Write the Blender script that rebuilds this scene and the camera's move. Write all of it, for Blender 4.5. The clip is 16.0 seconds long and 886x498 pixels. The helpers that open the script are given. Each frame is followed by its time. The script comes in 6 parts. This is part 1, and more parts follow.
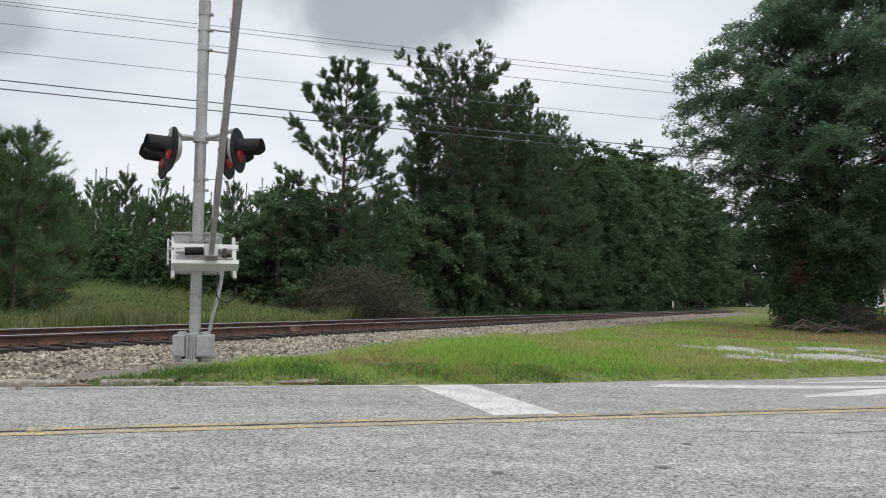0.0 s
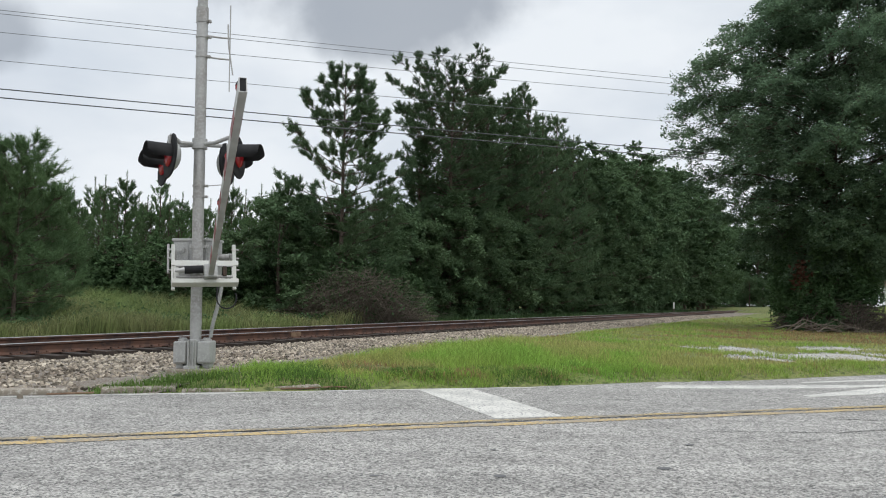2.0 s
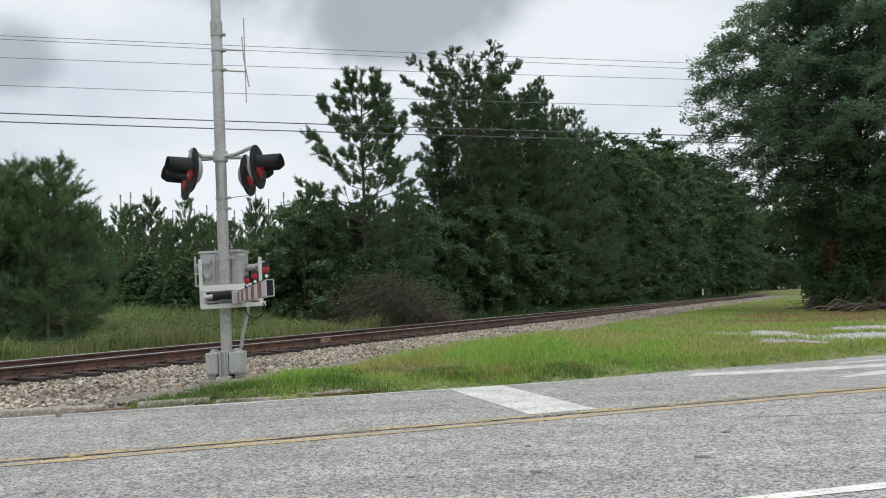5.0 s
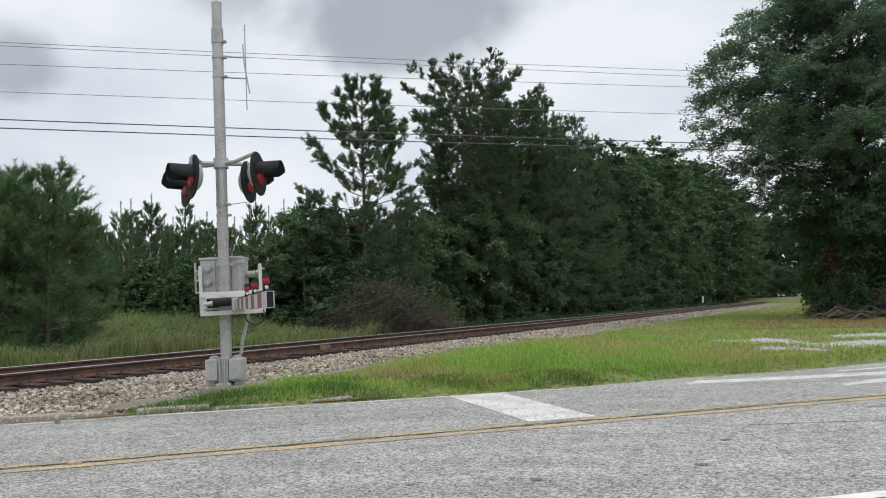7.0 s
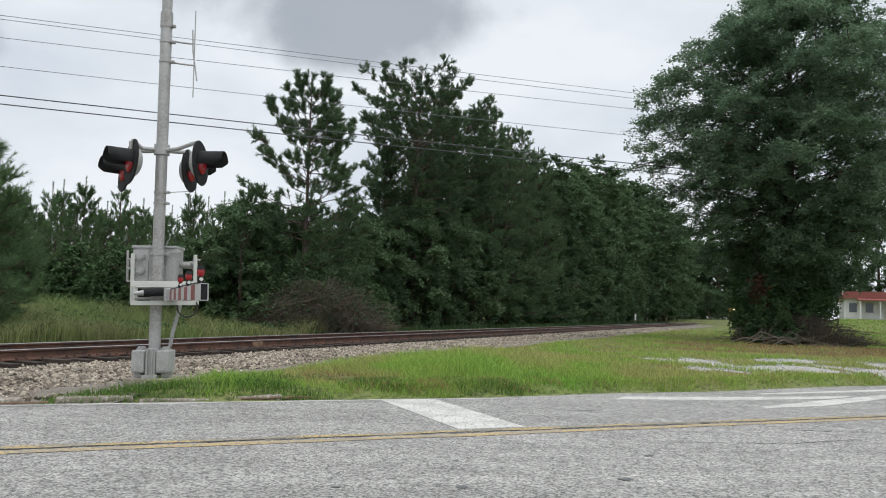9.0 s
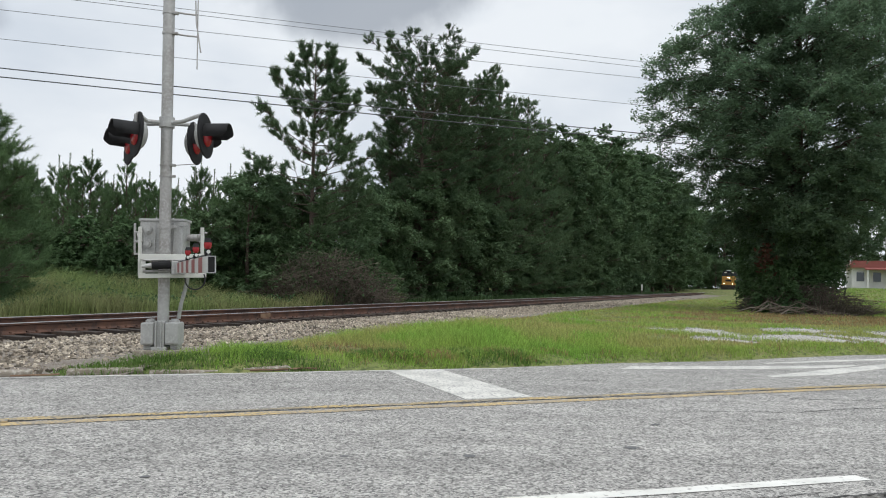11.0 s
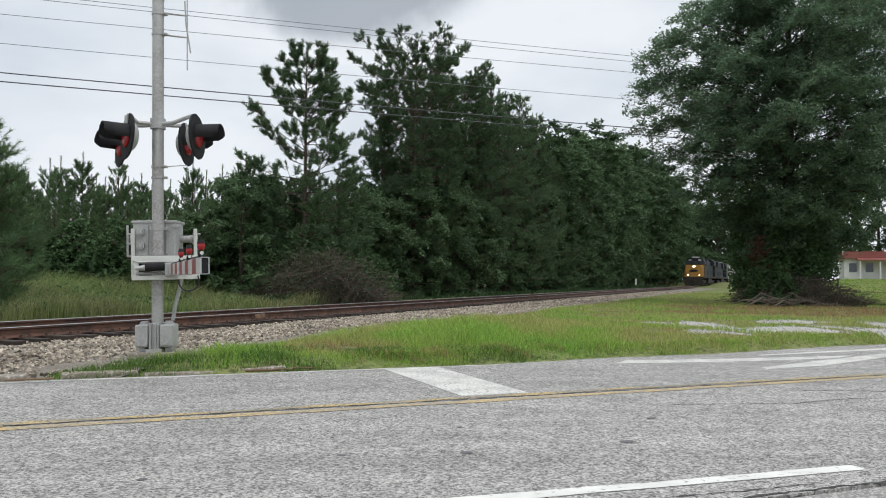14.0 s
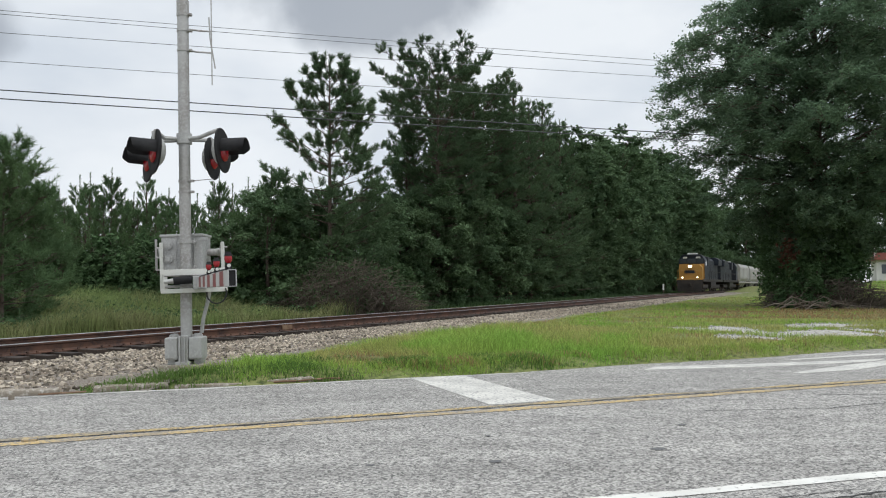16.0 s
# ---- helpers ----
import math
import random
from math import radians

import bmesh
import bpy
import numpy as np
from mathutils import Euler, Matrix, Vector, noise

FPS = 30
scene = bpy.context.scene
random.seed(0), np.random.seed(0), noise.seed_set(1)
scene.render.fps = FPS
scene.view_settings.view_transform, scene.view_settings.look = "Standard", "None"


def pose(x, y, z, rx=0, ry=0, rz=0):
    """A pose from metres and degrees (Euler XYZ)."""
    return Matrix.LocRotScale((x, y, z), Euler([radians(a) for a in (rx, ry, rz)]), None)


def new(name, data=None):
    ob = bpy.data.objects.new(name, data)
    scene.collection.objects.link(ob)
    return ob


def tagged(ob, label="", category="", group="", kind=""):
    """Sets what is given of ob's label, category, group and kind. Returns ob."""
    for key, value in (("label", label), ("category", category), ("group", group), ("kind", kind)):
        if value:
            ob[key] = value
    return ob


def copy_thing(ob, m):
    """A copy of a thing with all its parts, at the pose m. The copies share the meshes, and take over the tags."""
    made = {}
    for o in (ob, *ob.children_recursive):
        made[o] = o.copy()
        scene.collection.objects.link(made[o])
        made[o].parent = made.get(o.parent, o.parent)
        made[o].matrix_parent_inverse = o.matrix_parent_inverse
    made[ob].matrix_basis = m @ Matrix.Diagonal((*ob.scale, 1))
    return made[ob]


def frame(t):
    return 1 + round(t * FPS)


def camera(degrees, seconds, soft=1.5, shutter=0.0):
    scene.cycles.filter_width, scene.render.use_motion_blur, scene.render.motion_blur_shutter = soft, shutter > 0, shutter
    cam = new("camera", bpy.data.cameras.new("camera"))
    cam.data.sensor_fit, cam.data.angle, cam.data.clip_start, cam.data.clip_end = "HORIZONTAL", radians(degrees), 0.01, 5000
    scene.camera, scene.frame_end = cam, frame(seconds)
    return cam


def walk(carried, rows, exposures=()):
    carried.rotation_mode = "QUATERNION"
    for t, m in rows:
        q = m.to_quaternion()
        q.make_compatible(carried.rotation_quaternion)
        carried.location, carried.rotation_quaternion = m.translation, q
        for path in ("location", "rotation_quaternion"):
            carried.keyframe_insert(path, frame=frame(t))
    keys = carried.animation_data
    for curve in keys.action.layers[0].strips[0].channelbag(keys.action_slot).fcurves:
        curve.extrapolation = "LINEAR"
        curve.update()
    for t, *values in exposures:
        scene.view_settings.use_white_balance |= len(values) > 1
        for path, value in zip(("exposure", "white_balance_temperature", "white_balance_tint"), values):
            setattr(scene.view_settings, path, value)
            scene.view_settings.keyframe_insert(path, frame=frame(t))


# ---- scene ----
cam = camera(59.0, 16.0, soft=1.05)
EYE = (0.0, 0.0, 1.1)
# seconds, yaw, pitch, roll of a phone held at the open window of a standing car
TURNS = [
    (0.0, 0.0, 3.34, -1.95), (0.5, -0.293, 3.545, -1.947), (1.0, -0.332, 3.53, -1.73), (1.5, -0.161, 3.55, -1.579),
    (2.0, 0.039, 3.607, -1.312), (2.5, 0.126, 3.635, -1.085), (3.0, 0.351, 3.629, -0.511), (3.5, 0.555, 3.561, -0.198),
    (4.0, 1.185, 3.545, 0.914), (4.2, 1.39, 3.54, 1.18), (6.5, 2.28, 3.644, 1.76), (7.0, 1.976, 4.063, 1.568),
    (7.5, 1.318, 4.792, -0.072), (8.0, -1.244, 5.42, -1.536), (8.2, -2.138, 5.554, -1.674), (8.9, -2.6, 4.6, -1.75),
    (10.5, -1.869, 2.734, -1.782), (11.0, -2.11, 2.314, -1.47), (11.5, -2.448, 1.905, -1.606), (12.0, -2.628, 1.68, -1.595),
    (12.5, -2.574, 1.567, -1.355), (13.0, -2.415, 1.471, -1.113), (13.5, -2.746, 1.483, -0.571), (14.0, -2.523, 2.129, -0.549),
    (14.5, -1.53, 2.447, 0.002), (15.0, -1.055, 2.487, 0.006), (15.5, -0.843, 2.658, 0.178), (16.0, -0.657, 2.757, 0.38)]
walk(cam, [(t, pose(*EYE, 90 + p, r, y)) for t, y, p, r in TURNS], exposures=[(0.0, 0.0), (16.0, 0.0)])

# ---- sky and sun ----
SUN_AZ, SUN_EL = 150.0, 62.0
sun = new("sun", bpy.data.lights.new("sun", "SUN"))
sun.data.energy, sun.data.angle, sun.data.color = 1.0, radians(35), (1.0, 0.96, 0.9)
sun.matrix_basis = pose(0, 0, 50, 90 - SUN_EL, 0, 180 - SUN_AZ)


def build_world():
    w = bpy.data.worlds.new("overcast_sky")
    scene.world = w
    w.use_nodes = True
    nt = w.node_tree
    nt.nodes.clear()
    N = lambda kind, **kw: node(nt, kind, **kw)
    out = N("ShaderNodeOutputWorld")
    sky = N("ShaderNodeTexSky", sky_type="NISHITA", sun_disc=False, sun_elevation=radians(SUN_EL), sun_rotation=radians(SUN_AZ))
    bg_sky = N("ShaderNodeBackground")
    bg_sky.inputs[1].default_value = 0.06
    nt.links.new(sky.outputs[0], bg_sky.inputs[0])
    tc = N("ShaderNodeTexCoord")
    # broad cloud sheet: bright grey with darker bellies
    mp = N("ShaderNodeMapping")
    mp.inputs["Scale"].default_value = (1.0, 1.0, 2.2)
    nt.links.new(tc.outputs["Generated"], mp.inputs[0])
    nz = N("ShaderNodeTexNoise")
    nz.inputs["Scale"].default_value, nz.inputs["Detail"].default_value, nz.inputs["Roughness"].default_value = 2.6, 5.0, 0.5
    nt.links.new(mp.outputs[0], nz.inputs["Vector"])
    ramp = N("ShaderNodeValToRGB")
    cr = ramp.color_ramp
    cr.elements[0].position, cr.elements[0].color = 0.30, (0.64, 0.71, 0.80, 1)
    cr.elements[1].position, cr.elements[1].color = 0.58, (0.90, 0.945, 0.992, 1)
    nt.links.new(nz.outputs["Fac"], ramp.inputs[0])
    last = ramp.outputs[0]
    # the dark cumulus bellies: centre (unit direction), radius, strength
    wob = N("ShaderNodeTexNoise")
    wob.inputs["Scale"].default_value, wob.inputs["Detail"].default_value = 9.0, 5.0
    nt.links.new(tc.outputs["Generated"], wob.inputs["Vector"])
    for az, el, wid, hei, power in CLOUDS:
        a, e = radians(az), radians(el)
        sub = N("ShaderNodeMapping", vector_type="POINT")
        # turn so that the cloud's centre lies on +y, then squash
        sub.inputs["Rotation"].default_value = (0, 0, a)
        sub2 = N("ShaderNodeMapping", vector_type="POINT")
        sub2.inputs["Rotation"].default_value = (-e, 0, 0)
        sub3 = N("ShaderNodeMapping", vector_type="POINT")
        sub3.inputs["Location"].default_value = (0, -1.0, 0)
        nt.links.new(tc.outputs["Generated"], sub.inputs[0])
        nt.links.new(sub.outputs[0], sub2.inputs[0])
        nt.links.new(sub2.outputs[0], sub3.inputs[0])
        sc = N("ShaderNodeMapping", vector_type="POINT")
        sc.inputs["Scale"].default_value = (1 / wid, 1.0, 1 / hei)
        nt.links.new(sub3.outputs[0], sc.inputs[0])
        ln = N("ShaderNodeVectorMath", operation="LENGTH")
        nt.links.new(sc.outputs[0], ln.inputs[0])
        add = N("ShaderNodeMath", operation="MULTIPLY_ADD")
        nt.links.new(wob.outputs["Fac"], add.inputs[0])
        add.inputs[1].default_value = 1.5
        nt.links.new(ln.outputs["Value"], add.inputs[2])
        mr = N("ShaderNodeMapRange", interpolation_type="SMOOTHSTEP")
        mr.inputs["From Min"].default_value, mr.inputs["From Max"].default_value = 1.22, 1.85
        mr.inputs["To Min"].default_value, mr.inputs["To Max"].default_value = power, 0.0
        nt.links.new(add.outputs[0], mr.inputs["Value"])
        mx = N("ShaderNodeMix", data_type="RGBA")
        nt.links.new(mr.outputs[0], mx.inputs[0])
        nt.links.new(last, mx.inputs[6])
        mx.inputs[7].default_value = (0.37, 0.41, 0.47, 1)
        last = mx.outputs[2]
    bg_cloud = N("ShaderNodeBackground")
    # an overcast sky brightens from the horizon to the zenith
    up = N("ShaderNodeSeparateXYZ")
    nt.links.new(tc.outputs["Generated"], up.inputs[0])
    zen = N("ShaderNodeMapRange")
    zen.inputs["From Min"].default_value, zen.inputs["From Max"].default_value = 0.38, 1.0
    zen.inputs["To Min"].default_value, zen.inputs["To Max"].default_value = 0.98, 2.0
    nt.links.new(up.outputs["Z"], zen.inputs["Value"])
    nt.links.new(zen.outputs[0], bg_cloud.inputs[1])
    nt.links.new(last, bg_cloud.inputs[0])
    mix = N("ShaderNodeMixShader")
    mix.inputs[0].default_value = 0.95
    nt.links.new(bg_sky.outputs[0], mix.inputs[1])
    nt.links.new(bg_cloud.outputs[0], mix.inputs[2])
    nt.links.new(mix.outputs[0], out.inputs[0])


# azimuth and elevation of a cloud's centre, half width, half height, strength
CLOUDS = [(-4.0, 20.6, 0.175, 0.075, 0.84), (-32.0, 15.8, 0.075, 0.045, 0.75), (-17.5, 23.5, 0.07, 0.07, 0.5)]


def node(nt, kind, sky_type="", sun_disc=True, sun_elevation=0.0, sun_rotation=0.0, vector_type="", operation="", interpolation_type="", data_type=""):
    n = nt.nodes.new(kind)
    if sky_type:
        n.sky_type, n.sun_disc, n.sun_elevation, n.sun_rotation = sky_type, sun_disc, sun_elevation, sun_rotation
    if vector_type:
        n.vector_type = vector_type
    if operation:
        n.operation = operation
    if interpolation_type:
        n.interpolation_type = interpolation_type
    if data_type:
        n.data_type = data_type
    return n


build_world()

# ---- materials ----
def material(name, base, rough=0.7, metal=0.0, coarse=None, fine=None, bump=0.0, bump_scale=60.0, spec=0.5, random_amount=0.0, island=0.0, obj=True, glow=None):
    """base: colour; coarse and fine: (colour, scale, low, high) mixed in by noise; random_amount: change from object to object; island: from piece to piece."""
    m = bpy.data.materials.new(name)
    m.use_nodes = True
    nt = m.node_tree
    b = nt.nodes["Principled BSDF"]
    b.inputs["Roughness"].default_value, b.inputs["Metallic"].default_value = rough, metal
    b.inputs["Specular IOR Level"].default_value = spec
    tc = node(nt, "ShaderNodeTexCoord")
    rgb = node(nt, "ShaderNodeRGB")
    rgb.outputs[0].default_value = (*base, 1)
    last = rgb.outputs[0]
    for lay in (coarse, fine):
        if not lay:
            continue
        col, scale, lo, hi = lay
        nz = node(nt, "ShaderNodeTexNoise")
        nz.inputs["Scale"].default_value, nz.inputs["Detail"].default_value = scale, 5.0
        nt.links.new(tc.outputs["Object"], nz.inputs["Vector"])
        mr = node(nt, "ShaderNodeMapRange")
        mr.inputs["From Min"].default_value, mr.inputs["From Max"].default_value = lo, hi
        nt.links.new(nz.outputs["Fac"], mr.inputs["Value"])
        mx = node(nt, "ShaderNodeMix", data_type="RGBA")
        nt.links.new(mr.outputs[0], mx.inputs[0])
        nt.links.new(last, mx.inputs[6])
        mx.inputs[7].default_value = (*col, 1)
        last = mx.outputs[2]
    for amount, kind, out in ((random_amount, "ShaderNodeObjectInfo", "Random"), (island, "ShaderNodeNewGeometry", "Random Per Island")):
        if not amount:
            continue
        oi = node(nt, kind)
        hs = node(nt, "ShaderNodeHueSaturation")
        mr = node(nt, "ShaderNodeMapRange")
        mr.inputs["To Min"].default_value, mr.inputs["To Max"].default_value = 1 - amount, 1 + amount
        nt.links.new(oi.outputs[out], mr.inputs["Value"])
        nt.links.new(mr.outputs[0], hs.inputs["Value"])
        nt.links.new(last, hs.inputs["Color"])
        last = hs.outputs[0]
    nt.links.new(last, b.inputs["Base Color"])
    if bump:
        nz = node(nt, "ShaderNodeTexNoise")
        nz.inputs["Scale"].default_value, nz.inputs["Detail"].default_value = bump_scale, 4.0
        nt.links.new(tc.outputs["Object"], nz.inputs["Vector"])
        bp = node(nt, "ShaderNodeBump")
        bp.inputs["Strength"].default_value, bp.inputs["Distance"].default_value = bump, 0.01
        nt.links.new(nz.outputs["Fac"], bp.inputs["Height"])
        nt.links.new(bp.outputs[0], b.inputs["Normal"])
    if glow:
        b.inputs["Emission Color"].default_value, b.inputs["Emission Strength"].default_value = (*glow[0], 1), glow[1]
    return m


def leaf_material(name, base, other, island=0.35, through_light=0.38, rough=0.75):
    """Foliage: colour varies leaf by leaf and plant by plant, and some light passes through."""
    m = material(name, base, rough, coarse=(other, 0.35, 0.35, 0.65), island=island, random_amount=0.12, spec=0.12)
    nt = m.node_tree
    b = nt.nodes["Principled BSDF"]
    tr = node(nt, "ShaderNodeBsdfTranslucent")
    src = b.inputs["Base Color"].links[0].from_socket
    nt.links.new(src, tr.inputs[0])
    mix = node(nt, "ShaderNodeMixShader")
    mix.inputs[0].default_value = through_light
    nt.links.new(b.outputs[0], mix.inputs[1])
    nt.links.new(tr.outputs[0], mix.inputs[2])
    nt.links.new(mix.outputs[0], nt.nodes["Material Output"].inputs[0])
    return m


def asphalt_material():
    """Worn asphalt: dark binder with stones of many greys, darker wheel paths, soft stains."""
    m = material("worn_asphalt", (0.30, 0.297, 0.292), 0.85, bump=0.9, bump_scale=70.0, spec=0.3)
    nt = m.node_tree
    b = nt.nodes["Principled BSDF"]
    tc = node(nt, "ShaderNodeTexCoord")
    last = None
    for scale, lo, hi in ((72.0, 0.045, 0.55), (30.0, 0.14, 0.38)):
        vo = node(nt, "ShaderNodeTexVoronoi")
        vo.inputs["Scale"].default_value = scale
        nt.links.new(tc.outputs["Object"], vo.inputs["Vector"])
        sep = node(nt, "ShaderNodeSeparateColor")
        nt.links.new(vo.outputs["Color"], sep.inputs[0])
        ramp = node(nt, "ShaderNodeValToRGB")
        ramp.color_ramp.elements[0].color = (lo, lo * 0.98, lo * 0.95, 1)
        ramp.color_ramp.elements[1].color = (hi, hi * 0.965, hi * 0.90, 1)
        nt.links.new(sep.outputs[0], ramp.inputs[0])
        if last is None:
            last = ramp.outputs[0]
        else:
            mx = node(nt, "ShaderNodeMix", data_type="RGBA")
            mx.inputs[0].default_value = 0.25
            nt.links.new(last, mx.inputs[6])
            nt.links.new(ramp.outputs[0], mx.inputs[7])
            last = mx.outputs[2]
    # wheel paths along the road, and blotches
    for stretch, scale, low, high in (((0.10, 1.0, 1.0), 1.1, 0.88, 1.10), ((0.45, 1.0, 1.0), 2.6, 0.86, 1.12), ((1.0, 1.0, 1.0), 9.0, 0.86, 1.14)):
        mp = node(nt, "ShaderNodeMapping")
        mp.inputs["Rotation"].default_value = (0, 0, -radians(19.45))
        mp.inputs["Scale"].default_value = stretch
        nt.links.new(tc.outputs["Object"], mp.inputs[0])
        nz = node(nt, "ShaderNodeTexNoise")
        nz.inputs["Scale"].default_value, nz.inputs["Detail"].default_value = scale, 5.0
        nt.links.new(mp.outputs[0], nz.inputs["Vector"])
        mr = node(nt, "ShaderNodeMapRange")
        mr.inputs["From Min"].default_value, mr.inputs["From Max"].default_value = 0.32, 0.68
        mr.inputs["To Min"].default_value, mr.inputs["To Max"].default_value = low, high
        nt.links.new(nz.outputs["Fac"], mr.inputs["Value"])
        hs = node(nt, "ShaderNodeHueSaturation")
        nt.links.new(mr.outputs[0], hs.inputs["Value"])
        nt.links.new(last, hs.inputs["Color"])
        last = hs.outputs[0]
    nt.links.new(last, b.inputs["Base Color"])
    return m


M_ASPHALT = asphalt_material()
M_APRON = material("dark_patched_asphalt", (0.20, 0.193, 0.182), 0.9, coarse=((0.26, 0.25, 0.235), 1.5, 0.45, 0.7), fine=((0.42, 0.40, 0.37), 55.0, 0.50, 0.58), bump=0.9, bump_scale=60.0, spec=0.3)
M_WHITE = material("worn_white_road_paint", (0.60, 0.585, 0.54), 0.75, coarse=((0.44, 0.43, 0.40), 2.2, 0.42, 0.62), fine=((0.27, 0.265, 0.26), 30.0, 0.54, 0.62), bump=0.5, spec=0.3)
M_EDGEPAINT = material("white_edge_line_paint", (0.70, 0.69, 0.65), 0.7, coarse=((0.58, 0.57, 0.53), 2.2, 0.45, 0.65), fine=((0.33, 0.32, 0.30), 26.0, 0.60, 0.68), bump=0.5, spec=0.3)
M_YELLOW = material("faded_yellow_road_paint", (0.50, 0.365, 0.17), 0.75, coarse=((0.36, 0.29, 0.19), 2.0, 0.42, 0.60), fine=((0.22, 0.205, 0.18), 34.0, 0.47, 0.60), bump=0.4, spec=0.3)
M_SOIL = material("grassy_soil", (0.18, 0.205, 0.075), 0.95, coarse=((0.20, 0.19, 0.085), 0.6, 0.5, 0.7), fine=((0.06, 0.08, 0.03), 12.0, 0.45, 0.65), bump=0.25, bump_scale=30.0, spec=0.1)
M_GRAVEL = material("pale_gravel_bed", (0.19, 0.165, 0.138), 0.95, coarse=((0.13, 0.105, 0.085), 1.2, 0.45, 0.65), fine=((0.30, 0.275, 0.24), 45.0, 0.5, 0.62), bump=1.0, bump_scale=40.0, spec=0.2)
M_STONE = material("ballast_stone", (0.33, 0.288, 0.232), 0.9, coarse=((0.23, 0.195, 0.155), 0.8, 0.45, 0.6), island=0.7, random_amount=0.3, bump=0.4, bump_scale=80.0, spec=0.25)
M_RAIL = material("rusty_rail_steel", (0.12, 0.060, 0.040), 0.8, 0.1, coarse=((0.05, 0.03, 0.025), 3.0, 0.4, 0.6), fine=((0.12, 0.06, 0.035), 30.0, 0.5, 0.7), bump=0.3)
M_RAILTOP = material("polished_rail_head", (0.36, 0.35, 0.34), 0.32, 0.9, coarse=((0.25, 0.24, 0.24), 4.0, 0.4, 0.6))
M_TIE = material("creosoted_tie_wood", (0.038, 0.026, 0.02), 0.9, coarse=((0.075, 0.045, 0.03), 4.0, 0.5, 0.7), fine=((0.022, 0.02, 0.016), 25.0, 0.5, 0.65), bump=0.7, random_amount=0.3)
M_KERB = material("weathered_concrete_kerb", (0.23, 0.195, 0.15), 0.9, coarse=((0.24, 0.21, 0.17), 3.0, 0.4, 0.65), fine=((0.46, 0.43, 0.38), 30.0, 0.5, 0.7), bump=0.6)
M_GALV = material("galvanised_steel", (0.40, 0.395, 0.385), 0.5, 0.5, coarse=((0.29, 0.275, 0.26), 2.6, 0.42, 0.62), fine=((0.47, 0.465, 0.455), 30.0, 0.45, 0.75), bump=0.08)
M_CAST = material("cast_aluminium_paint", (0.39, 0.39, 0.38), 0.6, 0.2, coarse=((0.29, 0.29, 0.28), 5.0, 0.4, 0.7), fine=((0.45, 0.45, 0.44), 40.0, 0.45, 0.7), bump=0.25)
M_FRAMEPAINT = material("off_white_frame_paint", (0.56, 0.57, 0.53), 0.55, 0.0, coarse=((0.52, 0.51, 0.47), 4.0, 0.45, 0.7), fine=((0.40, 0.36, 0.30), 26.0, 0.6, 0.8), bump=0.15)
M_ARM = material("grey_aluminium_arm", (0.42, 0.42, 0.42), 0.5, 0.3, coarse=((0.32, 0.32, 0.31), 4.0, 0.4, 0.65), bump=0.1)
M_ARMWHITE = material("white_arm_sheeting", (0.44, 0.44, 0.42), 0.5, coarse=((0.48, 0.47, 0.45), 6.0, 0.4, 0.7))
M_ARMRED = material("faded_red_arm_sheeting", (0.22, 0.050, 0.048), 0.5, coarse=((0.22, 0.06, 0.055), 6.0, 0.4, 0.7))
M_BLACK = material("matt_black_paint", (0.012, 0.012, 0.013), 0.75, coarse=((0.02, 0.02, 0.021), 8.0, 0.4, 0.7), spec=0.25)
M_LENS = material("red_signal_lens", (0.24, 0.010, 0.016), 0.25, glow=((0.9, 0.03, 0.05), 0.03))
M_GATELAMP = material("red_gate_lamp_glass", (0.26, 0.010, 0.014), 0.25, glow=((1.0, 0.05, 0.04), 0.02))
M_RUBBER = material("black_cable_rubber", (0.02, 0.02, 0.021), 0.6)
M_WIRE = material("dark_overhead_wire", (0.06, 0.065, 0.07), 0.6)
M_WIRETHIN = material("weathered_aluminium_wire", (0.16, 0.17, 0.18), 0.6)
M_BARK = material("pine_bark", (0.085, 0.060, 0.045), 0.95, coarse=((0.13, 0.10, 0.08), 3.0, 0.45, 0.65), fine=((0.04, 0.03, 0.025), 18.0, 0.5, 0.65), bump=0.9, bump_scale=20.0)
M_NEEDLE = leaf_material("pine_needles", (0.118, 0.178, 0.090), (0.085, 0.140, 0.076))
M_YOUNG = leaf_material("young_pine_needles", (0.120, 0.190, 0.085), (0.085, 0.145, 0.070))
M_LEAF = leaf_material("broad_leaves", (0.118, 0.180, 0.090), (0.080, 0.135, 0.070))
M_OAK = leaf_material("oak_leaves", (0.168, 0.245, 0.152), (0.128, 0.200, 0.125), through_light=0.48)
M_SCRUB = leaf_material("scrub_leaves", (0.085, 0.14, 0.060), (0.06, 0.11, 0.05))
M_GRASS = leaf_material("verge_grass", (0.20, 0.365, 0.065), (0.30, 0.375, 0.095), island=0.4)
M_GRASSTALL = leaf_material("tall_meadow_grass", (0.30, 0.37, 0.10), (0.40, 0.37, 0.15), island=0.4)
M_STRAW = leaf_material("dry_grass", (0.38, 0.27, 0.14), (0.30, 0.19, 0.10), island=0.35)
M_WEED = leaf_material("dark_green_weeds", (0.09, 0.17, 0.04), (0.12, 0.19, 0.05), island=0.4)
M_FIELD = leaf_material("field_weeds", (0.175, 0.235, 0.085), (0.21, 0.21, 0.105), island=0.4)
M_DEADWOOD = material("bleached_dead_branches", (0.17, 0.145, 0.12), 0.9, coarse=((0.16, 0.12, 0.09), 5.0, 0.4, 0.6), bump=0.5)
# brown of the brush pile, darkened to carry the shade below the oak
M_SHADEDBRUSH = material("dead_brown_brush_oak_shade", (0.075, 0.060, 0.046), 0.95, island=0.4)
M_VINE = material("grey_brown_vines", (0.095, 0.078, 0.059), 0.95, island=0.45)
